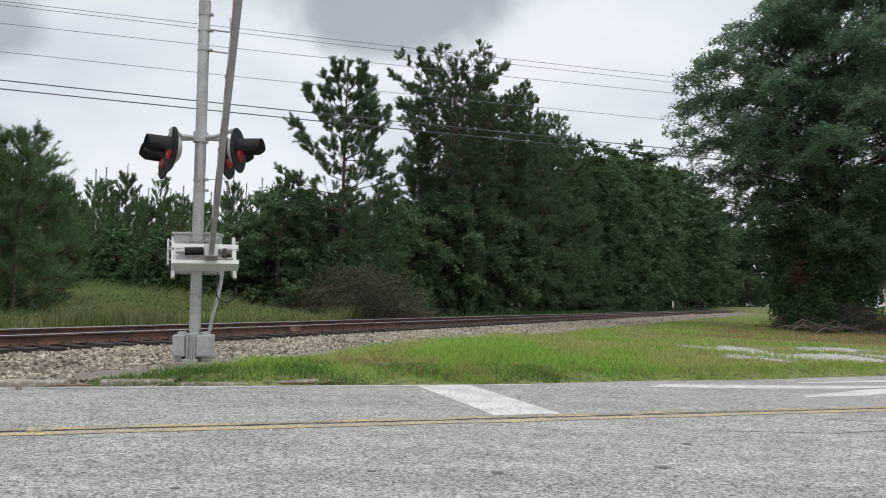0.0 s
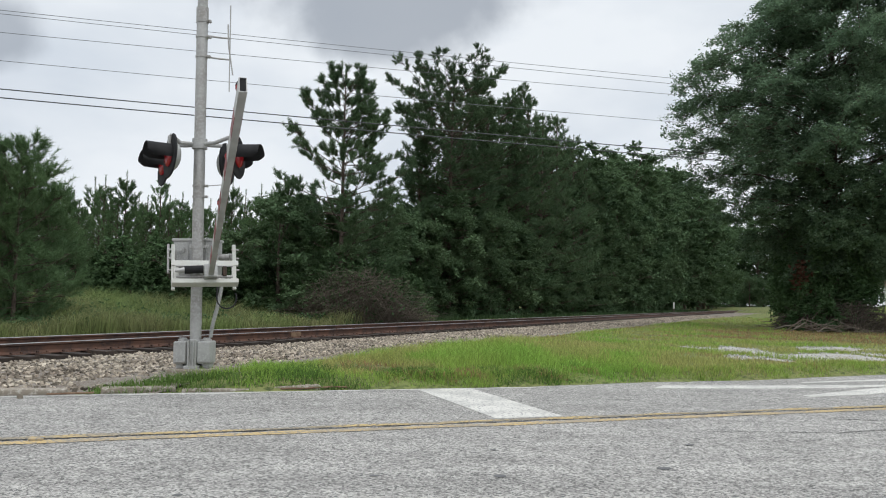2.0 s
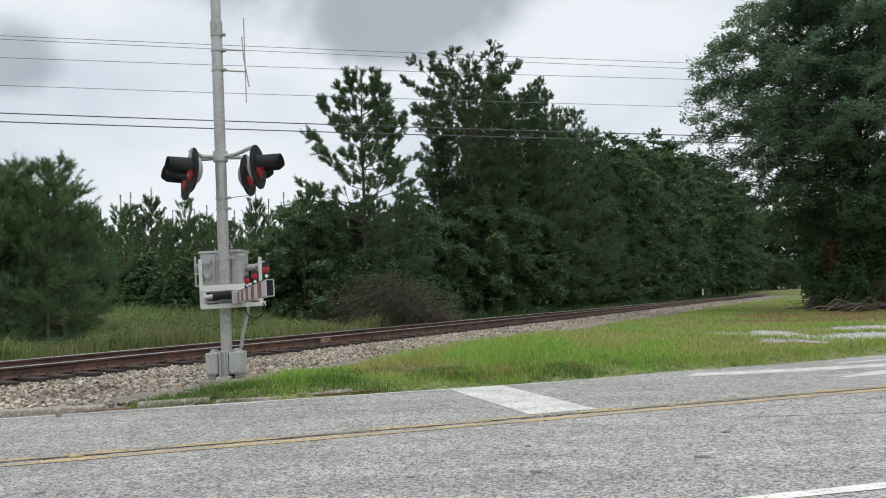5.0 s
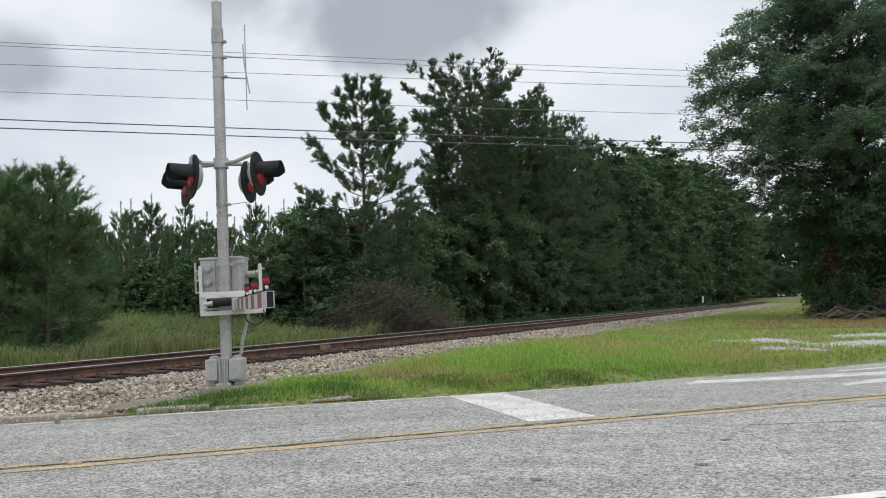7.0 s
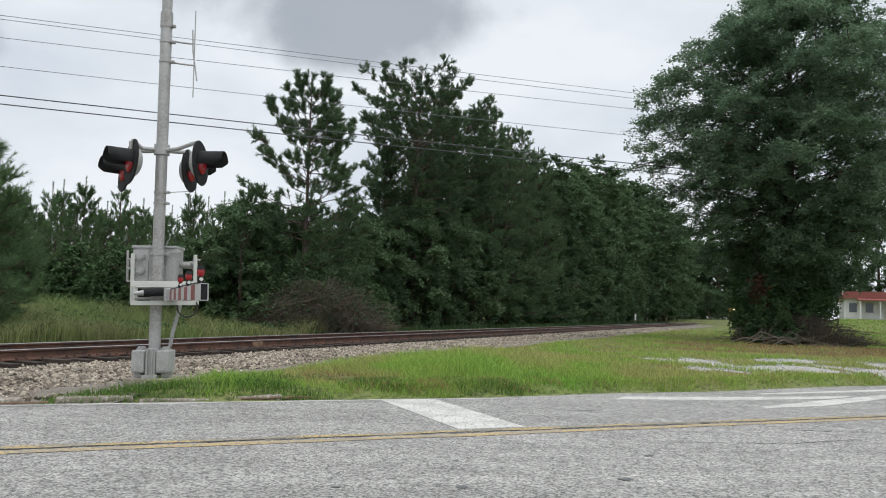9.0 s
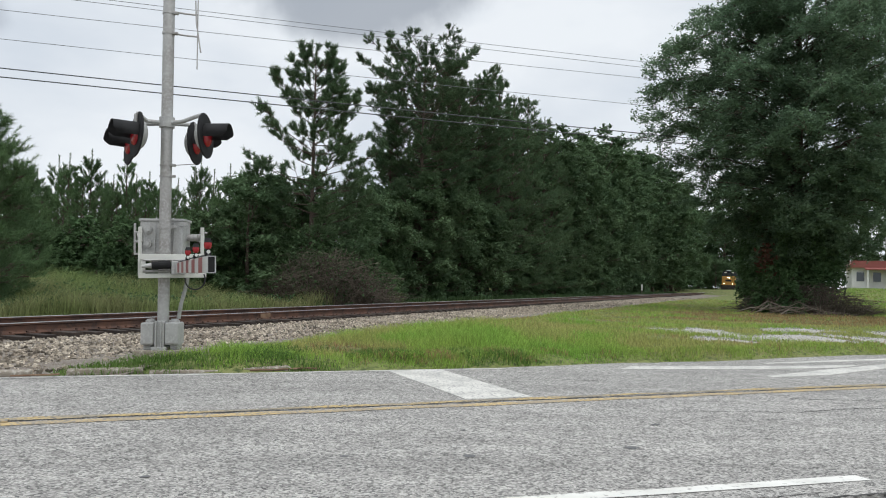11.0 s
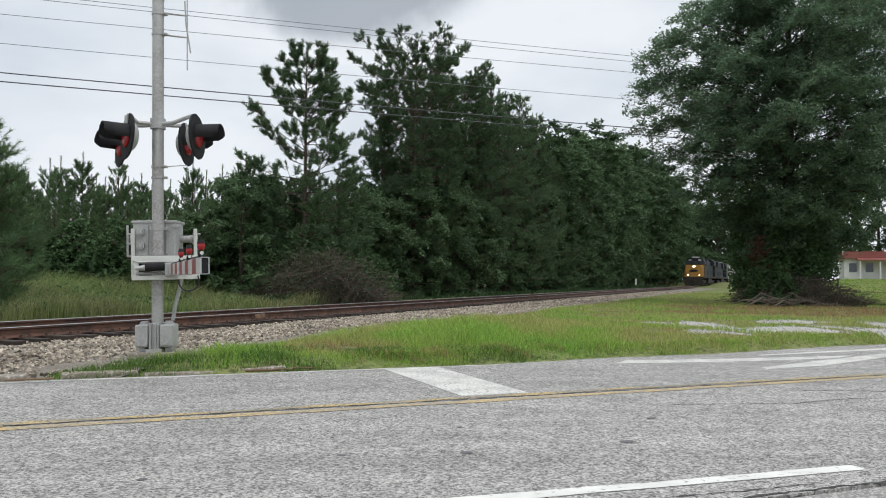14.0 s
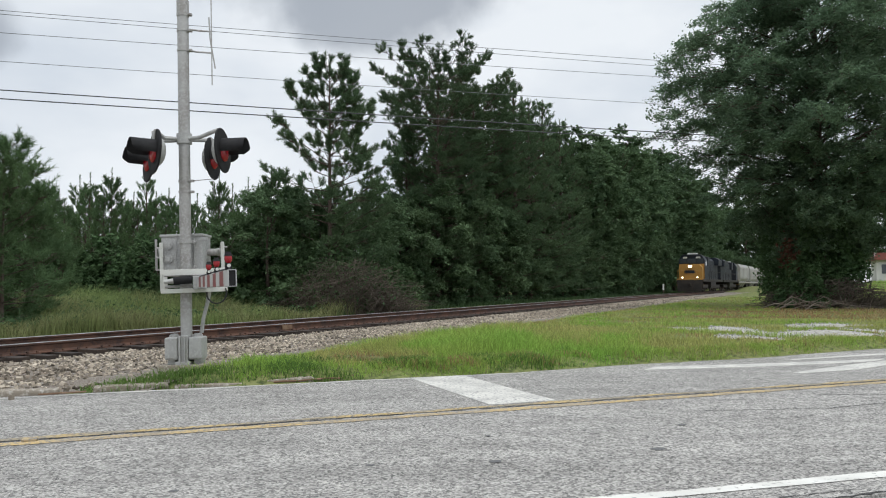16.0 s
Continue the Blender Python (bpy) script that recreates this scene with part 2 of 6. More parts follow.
M_RUSTLEAF = leaf_material("withered_leaves", (0.11, 0.05, 0.032), (0.085, 0.045, 0.03))
M_PALEGRAVEL = material("pale_grey_gravel", (0.34, 0.325, 0.295), 0.95, coarse=((0.30, 0.28, 0.24), 1.5, 0.45, 0.65), fine=((0.52, 0.51, 0.49), 40.0, 0.5, 0.62), bump=1.0, bump_scale=40.0, spec=0.2)
M_PALESTONE = material("pale_grey_stone", (0.38, 0.37, 0.35), 0.9, island=0.4, spec=0.25)
M_LOCOBLUE = material("dark_blue_loco_paint", (0.016, 0.022, 0.033), 0.6, coarse=((0.024, 0.026, 0.03), 1.0, 0.4, 0.7), fine=((0.04, 0.035, 0.03), 6.0, 0.6, 0.8), spec=0.25)
M_LOCOYELLOW = material("yellow_loco_paint", (0.38, 0.20, 0.04), 0.5, coarse=((0.34, 0.19, 0.05), 1.2, 0.4, 0.7), fine=((0.30, 0.18, 0.07), 7.0, 0.6, 0.8))
M_LOCODARK = material("grimy_black_underframe", (0.022, 0.02, 0.018), 0.85, coarse=((0.045, 0.035, 0.028), 1.5, 0.4, 0.7))
M_WHEEL = material("worn_wheel_steel", (0.10, 0.085, 0.075), 0.6, 0.6)
M_GLASS = material("dark_cab_glass", (0.05, 0.06, 0.07), 0.06, 0.0, spec=0.8)
M_HEADLAMP = material("burning_headlamp", (1, 0.9, 0.7), 0.3, glow=((1.0, 0.74, 0.42), 16.0))
M_DITCHLAMP = material("burning_ditch_lamp", (1, 0.9, 0.7), 0.3, glow=((1.0, 0.70, 0.38), 12.0))
M_HOPPER = material("pale_grey_hopper_paint", (0.34, 0.34, 0.32), 0.6, coarse=((0.30, 0.28, 0.25), 0.8, 0.4, 0.7), fine=((0.20, 0.15, 0.11), 4.0, 0.6, 0.8))
M_SIDING = material("white_house_siding", (0.72, 0.72, 0.70), 0.6, coarse=((0.62, 0.62, 0.60), 1.0, 0.4, 0.7))
M_REDROOF = material("red_metal_roof", (0.24, 0.075, 0.06), 0.5, coarse=((0.22, 0.06, 0.05), 1.0, 0.4, 0.7))
M_BLOT = material("dark_tar_blot", (0.11, 0.11, 0.11), 0.8, fine=((0.13, 0.13, 0.13), 30.0, 0.45, 0.65))
M_CRACK = material("dark_crack_filler", (0.035, 0.034, 0.033), 0.9, fine=((0.09, 0.085, 0.08), 30.0, 0.5, 0.7))
M_ROT = material("rotten_wood_scrap", (0.16, 0.095, 0.06), 0.9, coarse=((0.24, 0.16, 0.10), 6.0, 0.4, 0.65), bump=0.6)
M_YELLOWWORN = material("yellow_paint_nearly_gone", (0.30, 0.26, 0.19), 0.8, coarse=((0.48, 0.355, 0.16), 2.0, 0.44, 0.58), fine=((0.15, 0.14, 0.125), 32.0, 0.48, 0.6), bump=0.4, spec=0.3)

# ---- mesh helpers ----
def mesh_of(name, verts, faces, mats=(), face_mats=None, smooth=False):
    """A mesh from arrays: verts (n, 3), faces (m, 3) or (m, 4)."""
    me = bpy.data.meshes.new(name)
    verts, faces = np.asarray(verts, dtype=np.float32), np.asarray(faces, dtype=np.int32)
    n, k = faces.shape
    me.vertices.add(len(verts))
    me.vertices.foreach_set("co", verts.ravel())
    me.loops.add(n * k)
    me.loops.foreach_set("vertex_index", faces.ravel())
    me.polygons.add(n)
    me.polygons.foreach_set("loop_start", np.arange(0, n * k, k, dtype=np.int32))
    me.polygons.foreach_set("loop_total", np.full(n, k, dtype=np.int32))
    for m in mats:
        me.materials.append(m)
    if face_mats is not None:
        me.polygons.foreach_set("material_index", np.asarray(face_mats, dtype=np.int32))
    me.polygons.foreach_set("use_smooth", np.full(n, smooth, dtype=bool))
    me.update(calc_edges=True)
    me.validate()
    return me


def thing(name, label, category, m=None, group="", kind=""):
    ob = new(name)
    ob.empty_display_size = 0.1
    if m is not None:
        ob.matrix_basis = m
    return tagged(ob, label, category, group, kind)


def part(name, bm, mat, parent, label="", smooth=False, m=None):
    """Links a bmesh as one mesh object under a thing or a part."""
    me = bpy.data.meshes.new(name)
    bmesh.ops.recalc_face_normals(bm, faces=bm.faces)
    bm.to_mesh(me)
    bm.free()
    for x in (mat if isinstance(mat, (list, tuple)) else [mat]):
        me.materials.append(x)
    if smooth:
        me.polygons.foreach_set("use_smooth", np.full(len(me.polygons), True))
        me.set_sharp_from_angle(angle=radians(40))
    return attach(name, me, parent, label, m)


def attach(name, me, parent, label="", m=None):
    ob = new(name, me)
    ob.parent = parent
    if m is not None:
        ob.matrix_basis = m
    return tagged(ob, label)


def box(size, m=None, bevel=0.0, bm=None):
    bm = bm or bmesh.new()
    got = bmesh.ops.create_cube(bm, size=1.0)["verts"]
    bmesh.ops.scale(bm, vec=size, verts=got)
    if bevel:
        edges = list({e for v in got for e in v.link_edges})
        got = list({v for f in bmesh.ops.bevel(bm, geom=edges, offset=bevel, segments=2, affect="EDGES", profile=0.6)["faces"] for v in f.verts} | {v for v in got if v.is_valid})
    if m is not None:
        bmesh.ops.transform(bm, matrix=m, verts=got)
    return bm


def tube(p, q, r, r2=None, seg=12, bm=None, caps=True):
    """A round bar from p to q."""
    bm = bm or bmesh.new()
    p, q = Vector(p), Vector(q)
    d = q - p
    turn = d.to_track_quat("Z", "Y").to_matrix().to_4x4()
    bmesh.ops.create_cone(bm, cap_ends=caps, segments=seg, radius1=r, radius2=r if r2 is None else r2, depth=d.length, matrix=Matrix.Translation((p + q) / 2) @ turn)
    return bm


def pipe(points, r, seg=8, bm=None):
    """A bent round bar along points."""
    bm = bm or bmesh.new()
    pts = [Vector(p) for p in points]
    rings = []
    for i, p in enumerate(pts):
        d = (pts[min(i + 1, len(pts) - 1)] - pts[max(i - 1, 0)]).normalized()
        side = d.cross(Vector((0.3, 0.2, 1)) if abs(d.z) < 0.95 else Vector((1, 0.2, 0))).normalized()
        up = side.cross(d)
        rings.append([bm.verts.new(p + r * (side * math.cos(2 * math.pi * k / seg) + up * math.sin(2 * math.pi * k / seg))) for k in range(seg)])
    for a, b in zip(rings, rings[1:]):
        for k in range(seg):
            bm.faces.new((a[k], a[(k + 1) % seg], b[(k + 1) % seg], b[k]))
    bm.faces.new(rings[0][::-1])
    bm.faces.new(rings[-1])
    return bm


def prism(outline, thickness, m=None, bm=None):
    """An outline in x, z given depth along y, centred."""
    bm = bm or bmesh.new()
    a = [bm.verts.new((x, -thickness / 2, z)) for x, z in outline]
    b = [bm.verts.new((x, thickness / 2, z)) for x, z in outline]
    n = len(a)
    bm.faces.new(a)
    bm.faces.new(b[::-1])
    for i in range(n):
        bm.faces.new((a[i], b[i], b[(i + 1) % n], a[(i + 1) % n]))
    if m is not None:
        bmesh.ops.transform(bm, matrix=m, verts=a + b)
    return bm


# ---- the plan: road and track ----
RD = Vector((0.943, 0.333, 0)).normalized()      # along the road
RN = Vector((-RD.y, RD.x, 0))                    # across it, away from the car
TD_ANGLE = radians(25.5)                         # the track's heading
C0 = Vector((-6.58, 15.07, 0))                   # centre of the track, s = 0
RAIL_Z = 0.22
BEND_S, BEND_R = 75.0, 2200.0


def road(u, v, z=0.0):
    return RD * float(u) + RN * float(v) + Vector((0, 0, z))


def track(s, off=0.0, z=0.0):
    """A point on the track: s metres along it, off metres to the wood's side."""
    s, off = float(s), float(off)
    if s <= BEND_S:
        a, p = TD_ANGLE, C0 + s * Vector((math.sin(TD_ANGLE), math.cos(TD_ANGLE), 0))
    else:
        p0 = C0 + BEND_S * Vector((math.sin(TD_ANGLE), math.cos(TD_ANGLE), 0))
        a = TD_ANGLE + (s - BEND_S) / BEND_R
        c = p0 + BEND_R * Vector((math.cos(TD_ANGLE), -math.sin(TD_ANGLE), 0))
        p = c + BEND_R * Vector((-math.cos(a), math.sin(a), 0))
    return p + off * Vector((-math.cos(a), math.sin(a), 0)) + Vector((0, 0, z))


def track_angle(s):
    return TD_ANGLE + max(0.0, s - BEND_S) / BEND_R


def track_sd(x, y):
    """Rough s and offset of points of the plan (arrays)."""
    dx, dy = x - C0.x, y - C0.y
    s = dx * math.sin(TD_ANGLE) + dy * math.cos(TD_ANGLE)
    off = -dx * math.cos(TD_ANGLE) + dy * math.sin(TD_ANGLE)
    return s, off + np.maximum(0, s - BEND_S) ** 2 / (2 * BEND_R)


def row_place(az, off):
    """The place that lies at that angle from straight ahead and off metres beyond the track's centre."""
    t = math.tan(radians(az))
    a, b = math.sin(TD_ANGLE), math.cos(TD_ANGLE)
    d = (off - C0.x * b + C0.y * a) / (a - b * t)
    s = (d * t - C0.x) * a + (d - C0.y) * b
    if s > BEND_S:
        d *= 1.0 + 0.0002 * (s - BEND_S)
    return (d * t, d)


def sstep(a, b, x):
    t = np.clip((x - a) / (b - a), 0, 1)
    return t * t * (3 - 2 * t)


ROAD_EDGE = 9.12


def road_edge(u):
    """Far edge of the asphalt: it widens into the side turning."""
    return ROAD_EDGE + 0.32 * sstep(3.8, 7.0, u) + 0.55 * sstep(7.5, 12.0, u) + 1.6 * sstep(12.0, 17.0, u)


def ground_z(x, y):
    x, y = np.asarray(x, float), np.asarray(y, float)
    u, v = x * RD.x + y * RD.y, x * RN.x + y * RN.y
    s, off = track_sd(x, y)
    verge = 0.13 * sstep(road_edge(u) + 0.02, road_edge(u) + 0.35, v)
    bumps = 0.025 * np.sin(x * 1.7 + 0.6 * y) * np.sin(y * 1.3 - 0.4 * x)
    bed = np.where(off < 0, sstep(6.2, 4.4, -off), sstep(4.2, 2.4, off))
    z = verge + bumps * sstep(0.2, 1.2, v - road_edge(u)) * (1 - bed)
    z = np.where(v < road_edge(u) + 0.02, -0.06, z)
    z = z * (1 - bed) - bed * 0.12
    z = z - 0.25 * sstep(3.0, 5.5, off) * sstep(16, 7, off)      # the ditch beyond the track
    dist, az = np.hypot(x, y), np.degrees(np.arctan2(x, np.maximum(y, 0.01)))
    rise = 1.2 * sstep(36, 76, dist) * sstep(24.5, 30, az) * (y > 5)
    return z + (0.25 * sstep(60, 400, dist) + rise) * (1 - bed)


def build_ground():
    near = np.concatenate([np.linspace(-1500, -60, 14)[:-1], np.linspace(-60, 60, 241), np.linspace(60, 1500, 16)[1:]])
    neary = np.concatenate([np.linspace(-1500, -20, 14)[:-1], np.linspace(-20, 110, 241), np.linspace(110, 1500, 16)[1:]])
    X, Y = np.meshgrid(near, neary)
    Z = ground_z(X, Y)
    nx, ny = len(near), len(neary)
    i = np.arange(nx * ny).reshape(ny, nx)
    f = np.stack([i[:-1, :-1], i[:-1, 1:], i[1:, 1:], i[1:, :-1]], -1).reshape(-1, 4)
    me = mesh_of("ground", np.stack([X, Y, Z], -1).reshape(-1, 3), f, [M_SOIL], smooth=True)
    tagged(new("ground", me), "rough grassy soil beside road and track", "ground", kind="structure")


def strip(name, uv, z0, z1, mat, label, category, parent=None):
    """A slab over a four-cornered patch of the road plan."""
    bm = bmesh.new()
    lo = [bm.verts.new(road(u, v, z0)) for u, v in uv]
    hi = [bm.verts.new(road(u, v, z1)) for u, v in uv]
    n = len(lo)
    bm.faces.new(hi)
    bm.faces.new(lo[::-1])
    for k in range(n):
        bm.faces.new((lo[k], lo[(k + 1) % n], hi[(k + 1) % n], hi[k]))
    ob = part(name, bm, mat, parent, label)
    if parent is None:
        tagged(ob, label, category, kind="structure")
    return ob


def wavy_line(name, u0, u1, v, width, mat, label, step=0.35, wob=0.012, z=0.004, ragged=0.008, seed=1, slant=0.0):
    """A painted line along the road with slightly ragged edges; slant: how far it strays across for each metre along, near the crossing."""
    rng = np.random.default_rng(seed)
    us = np.arange(u0, u1 + step, step)
    mid = v + wob * np.sin(us * 0.7 + seed) + slant * np.clip(us - 3.0, -6.0, 6.0)
    a, b = mid - width / 2 + rng.normal(0, ragged, len(us)), mid + width / 2 + rng.normal(0, ragged, len(us))
    pts = []
    for side in (a, b):
        pts.append(np.stack([RD.x * us + RN.x * side, RD.y * us + RN.y * side, np.full(len(us), z)], -1))
    verts = np.concatenate(pts)
    n = len(us)
    i = np.arange(n - 1)
    f = np.stack([i, i + 1, n + i + 1, n + i], -1)
    return tagged(new(name, mesh_of(name, verts, f, [mat])), label, "road marking", kind="structure")


def build_road():
    us = np.concatenate([np.linspace(-400, -20, 20)[:-1], np.linspace(-20, 30, 101), np.linspace(30, 400, 20)[1:]])
    n = len(us)
    rng = np.random.default_rng(5)
    far = road_edge(us) + np.where(np.abs(us) < 30, rng.normal(0, 0.018, n), 0)
    vs = [np.full(n, 3.12), far]
    verts = []
    for v in vs:
        for z in (0.0, -0.12):
            verts.append(np.stack([RD.x * us + RN.x * v, RD.y * us + RN.y * v, np.full(n, z)], -1))
    i = np.arange(n - 1)
    f = [np.stack([i, i + 1, 2 * n + i + 1, 2 * n + i], -1), np.stack([2 * n + i, 2 * n + i + 1, 3 * n + i + 1, 3 * n + i], -1), np.stack([n + i, n + i + 1, i + 1, i], -1)]
    tagged(new("road", mesh_of("road", np.concatenate(verts), np.concatenate(f), [M_ASPHALT])), "worn grey two-lane asphalt road with exposed pale aggregate", "road", kind="structure")
    strip("pavement", [(-400, -12), (400, -12), (400, 3.10), (-400, 3.10)], -0.12, -0.012, M_APRON, "dark patched asphalt shoulder beside the road", "pavement")
    wavy_line("edge_line", -200, 3.95, 3.50, 0.11, M_EDGEPAINT, "white edge line on asphalt", seed=2, slant=-0.065)
    wavy_line("centre_line", -200, 200, 6.44, 0.13, M_YELLOW, "faded yellow centre line on asphalt", seed=3, slant=0.025)
    wavy_line("centre_line", -200, 200, 6.64, 0.10, M_YELLOWWORN, "faded yellow centre line, half worn away", seed=4, ragged=0.014, slant=0.025)
    wavy_line("edge_line", -200, 4.2, 9.03, 0.07, M_WHITE, "thin white edge line at the road's rim", seed=6, ragged=0.015)
    mk = lambda uv, lab: strip("road_marking", uv, 0.001, 0.005, M_WHITE, lab, "road marking")
    mk([(2.92, 6.74), (3.62, 6.74), (3.58, 9.02), (2.88, 9.02)], "wide worn white stop bar across the lane")
    mk([(5.95, 8.70), (7.73, 8.42), (9.45, 8.36), (10.07, 8.60), (8.07, 8.74), (6.3, 8.98)], "worn white guide line at the turning")
    mk([(8.7, 8.98), (11.47, 9.15), (14.5, 9.50), (14.5, 9.78), (11.9, 9.42), (8.7, 9.08)], "short worn white line at the turning")
    mk([(7.45, 7.60), (8.47, 7.67), (10.35, 8.26), (12.5, 8.9), (13.0, 9.3), (10.92, 8.71), (9.08, 8.22), (7.45, 7.72)], "slanting white wedge marking at the turning")


def build_kerbs():
    rng = random.Random(4)
    for u0, u1, dz, tilt in ((-5.9, -4.0, 0.08, 0.5), (-3.95, -2.1, 0.08, -0.4), (-2.05, -0.95, 0.06, 0.3), (-0.62, 0.14, 0.06, -0.8), (0.2, 1.1, 0.03, 0.2), (1.2, 1.75, 0.05, -1.2)):
        bm = box((u1 - u0, 0.17, 0.2), bevel=0.025)
        bmesh.ops.subdivide_edges(bm, edges=[e for e in bm.edges if e.calc_length() > 0.5], cuts=6)
        for v in bm.verts:
            v.co += Vector((0, 1, 0.7)) * 0.012 * noise.noise(v.co * 5 + Vector((u0, 0, 0)))
        m = Matrix.Translation(road((u0 + u1) / 2, ROAD_EDGE + 0.13 + rng.uniform(-0.02, 0.02), dz - 0.1)) @ pose(0, 0, 0, 0, tilt, 19.45 + rng.uniform(-0.5, 0.5))
        ob = part("kerb", bm, M_KERB, None, smooth=False, m=m)
        tagged(ob, "low weathered concrete kerb half covered by weeds", "kerb", "kerbs along the road", "structure")


build_ground()
build_road()
build_kerbs()


# ---- railway track ----
def rail_profile():
    half = [(0.075, 0.0), (0.075, 0.012), (0.02, 0.032), (0.010, 0.05), (0.010, 0.125), (0.034, 0.142), (0.036, 0.170), (0.028, 0.180)]
    return half + [(-x, z) for x, z in reversed(half)]


def build_track():
    base = RAIL_Z - 0.18
    prof = rail_profile()
    line = tagged(new("railway_track"), "rusty single railway track on wooden ties", "railway track", kind="structure")
    ss = list(np.arange(-12, 80, 4.0)) + list(np.arange(80, 421, 10.0))
    for side in (-0.755, 0.755):
        verts, faces, fm = [], [], []
        k = len(prof)
        for s in ss:
            for x, z in prof:
                verts.append(track(s, side + x, base + z))
        for a in range(len(ss) - 1):
            for j in range(k):
                faces.append((a * k + j, a * k + (j + 1) % k, (a + 1) * k + (j + 1) % k, (a + 1) * k + j))
                fm.append(1 if j in (6, 7, 8) else 0)
        attach("rail", mesh_of("rail", [tuple(v) for v in verts], faces, [M_RAIL, M_RAILTOP], fm), line, "rusty steel rail with a polished head")
    # one tie with its own wear, shared by all
    bm = box((2.6, 0.23, 0.18), bevel=0.012)
    bmesh.ops.subdivide_edges(bm, edges=[e for e in bm.edges if e.calc_length() > 1], cuts=5)
    for v in bm.verts:
        v.co += 0.012 * noise.noise_vector(v.co * 4)
    tie = bpy.data.meshes.new("tie")
    bm.to_mesh(tie)
    bm.free()
    tie.materials.append(M_TIE)
    bm = box((0.19, 0.30, 0.022), bevel=0.004)
    for dx in (-0.07, 0.07):
        for dy in (-0.09, 0.09):
            box((0.03, 0.03, 0.05), Matrix.Translation((dx, dy, 0.02)), bm=bm)
    plate = bpy.data.meshes.new("tie_plate")
    bm.to_mesh(plate)
    bm.free()
    plate.materials.append(M_RAIL)
    rng = random.Random(7)
    s = -11.5
    while s < 110:
        dz = rng.uniform(-0.015, 0.008)
        a = -math.degrees(track_angle(s)) + rng.uniform(-1.4, 1.4)
        off = rng.uniform(-0.06, 0.06)
        t = attach("tie", tie, line, m=Matrix.Translation(track(s, off, base - 0.088 + dz)) @ pose(0, 0, 0, rng.uniform(-1, 1), 0, a))
        if s < 20:
            for side in (-0.755, 0.755):
                attach("tie_plate", plate, t, m=t.matrix_basis.inverted() @ Matrix.Translation(track(s, side, base - 0.004)) @ pose(0, 0, 0, 0, 0, a))
        s += 0.49 + rng.uniform(-0.03, 0.03)
    # pale new joint bar on the near rail
    bm = box((0.03, 0.40, 0.11), bevel=0.008)
    for k in range(4):
        tube((-0.03, -0.15 + 0.10 * k, 0), (0.0, -0.15 + 0.10 * k, 0), 0.018, bm=bm, seg=8)
    part("joint_bar", bm, M_ROT, line, "rust-orange bolted joint bar", m=Matrix.Translation(track(5.2, -0.755 - 0.035, base + 0.085)) @ pose(0, 0, 0, 0, 0, -25.5))
    # white marker post on the wood's side
    post = thing("marker_post", "small white marker post beside the track", "marker post", Matrix.Translation((*row_place(16.35, 2.3), -0.1)))
    part("stake", box((0.06, 0.05, 1.0), Matrix.Translation((0, 0, 0.5)), 0.008), M_DEADWOOD, post)
    part("plate", box((0.19, 0.03, 0.70), Matrix.Translation((0, -0.045, 1.0)), 0.008), M_FRAMEPAINT, post, "white marker plate")


build_track()


def stone_shapes(count, seed):
    """Broken stones: squashed, jittered blocks."""
    rng = np.random.default_rng(seed)
    bm = bmesh.new()
    bmesh.ops.create_cube(bm, size=1.25)
    bmesh.ops.triangulate(bm, faces=bm.faces)
    v = np.array([tuple(x.co) for x in bm.verts])
    f = np.array([[x.index for x in p.verts] for p in bm.faces])
    bm.free()
    out = []
    for _ in range(count):
        w = v * rng.uniform(0.6, 1.25, (len(v), 1)) * np.array([1.0, rng.uniform(0.65, 0.95), rng.uniform(0.5, 0.8)])
        q = Euler(rng.uniform(0, 6.28, 3)).to_matrix()
        out.append(w @ np.array(q).T)
    return out, f


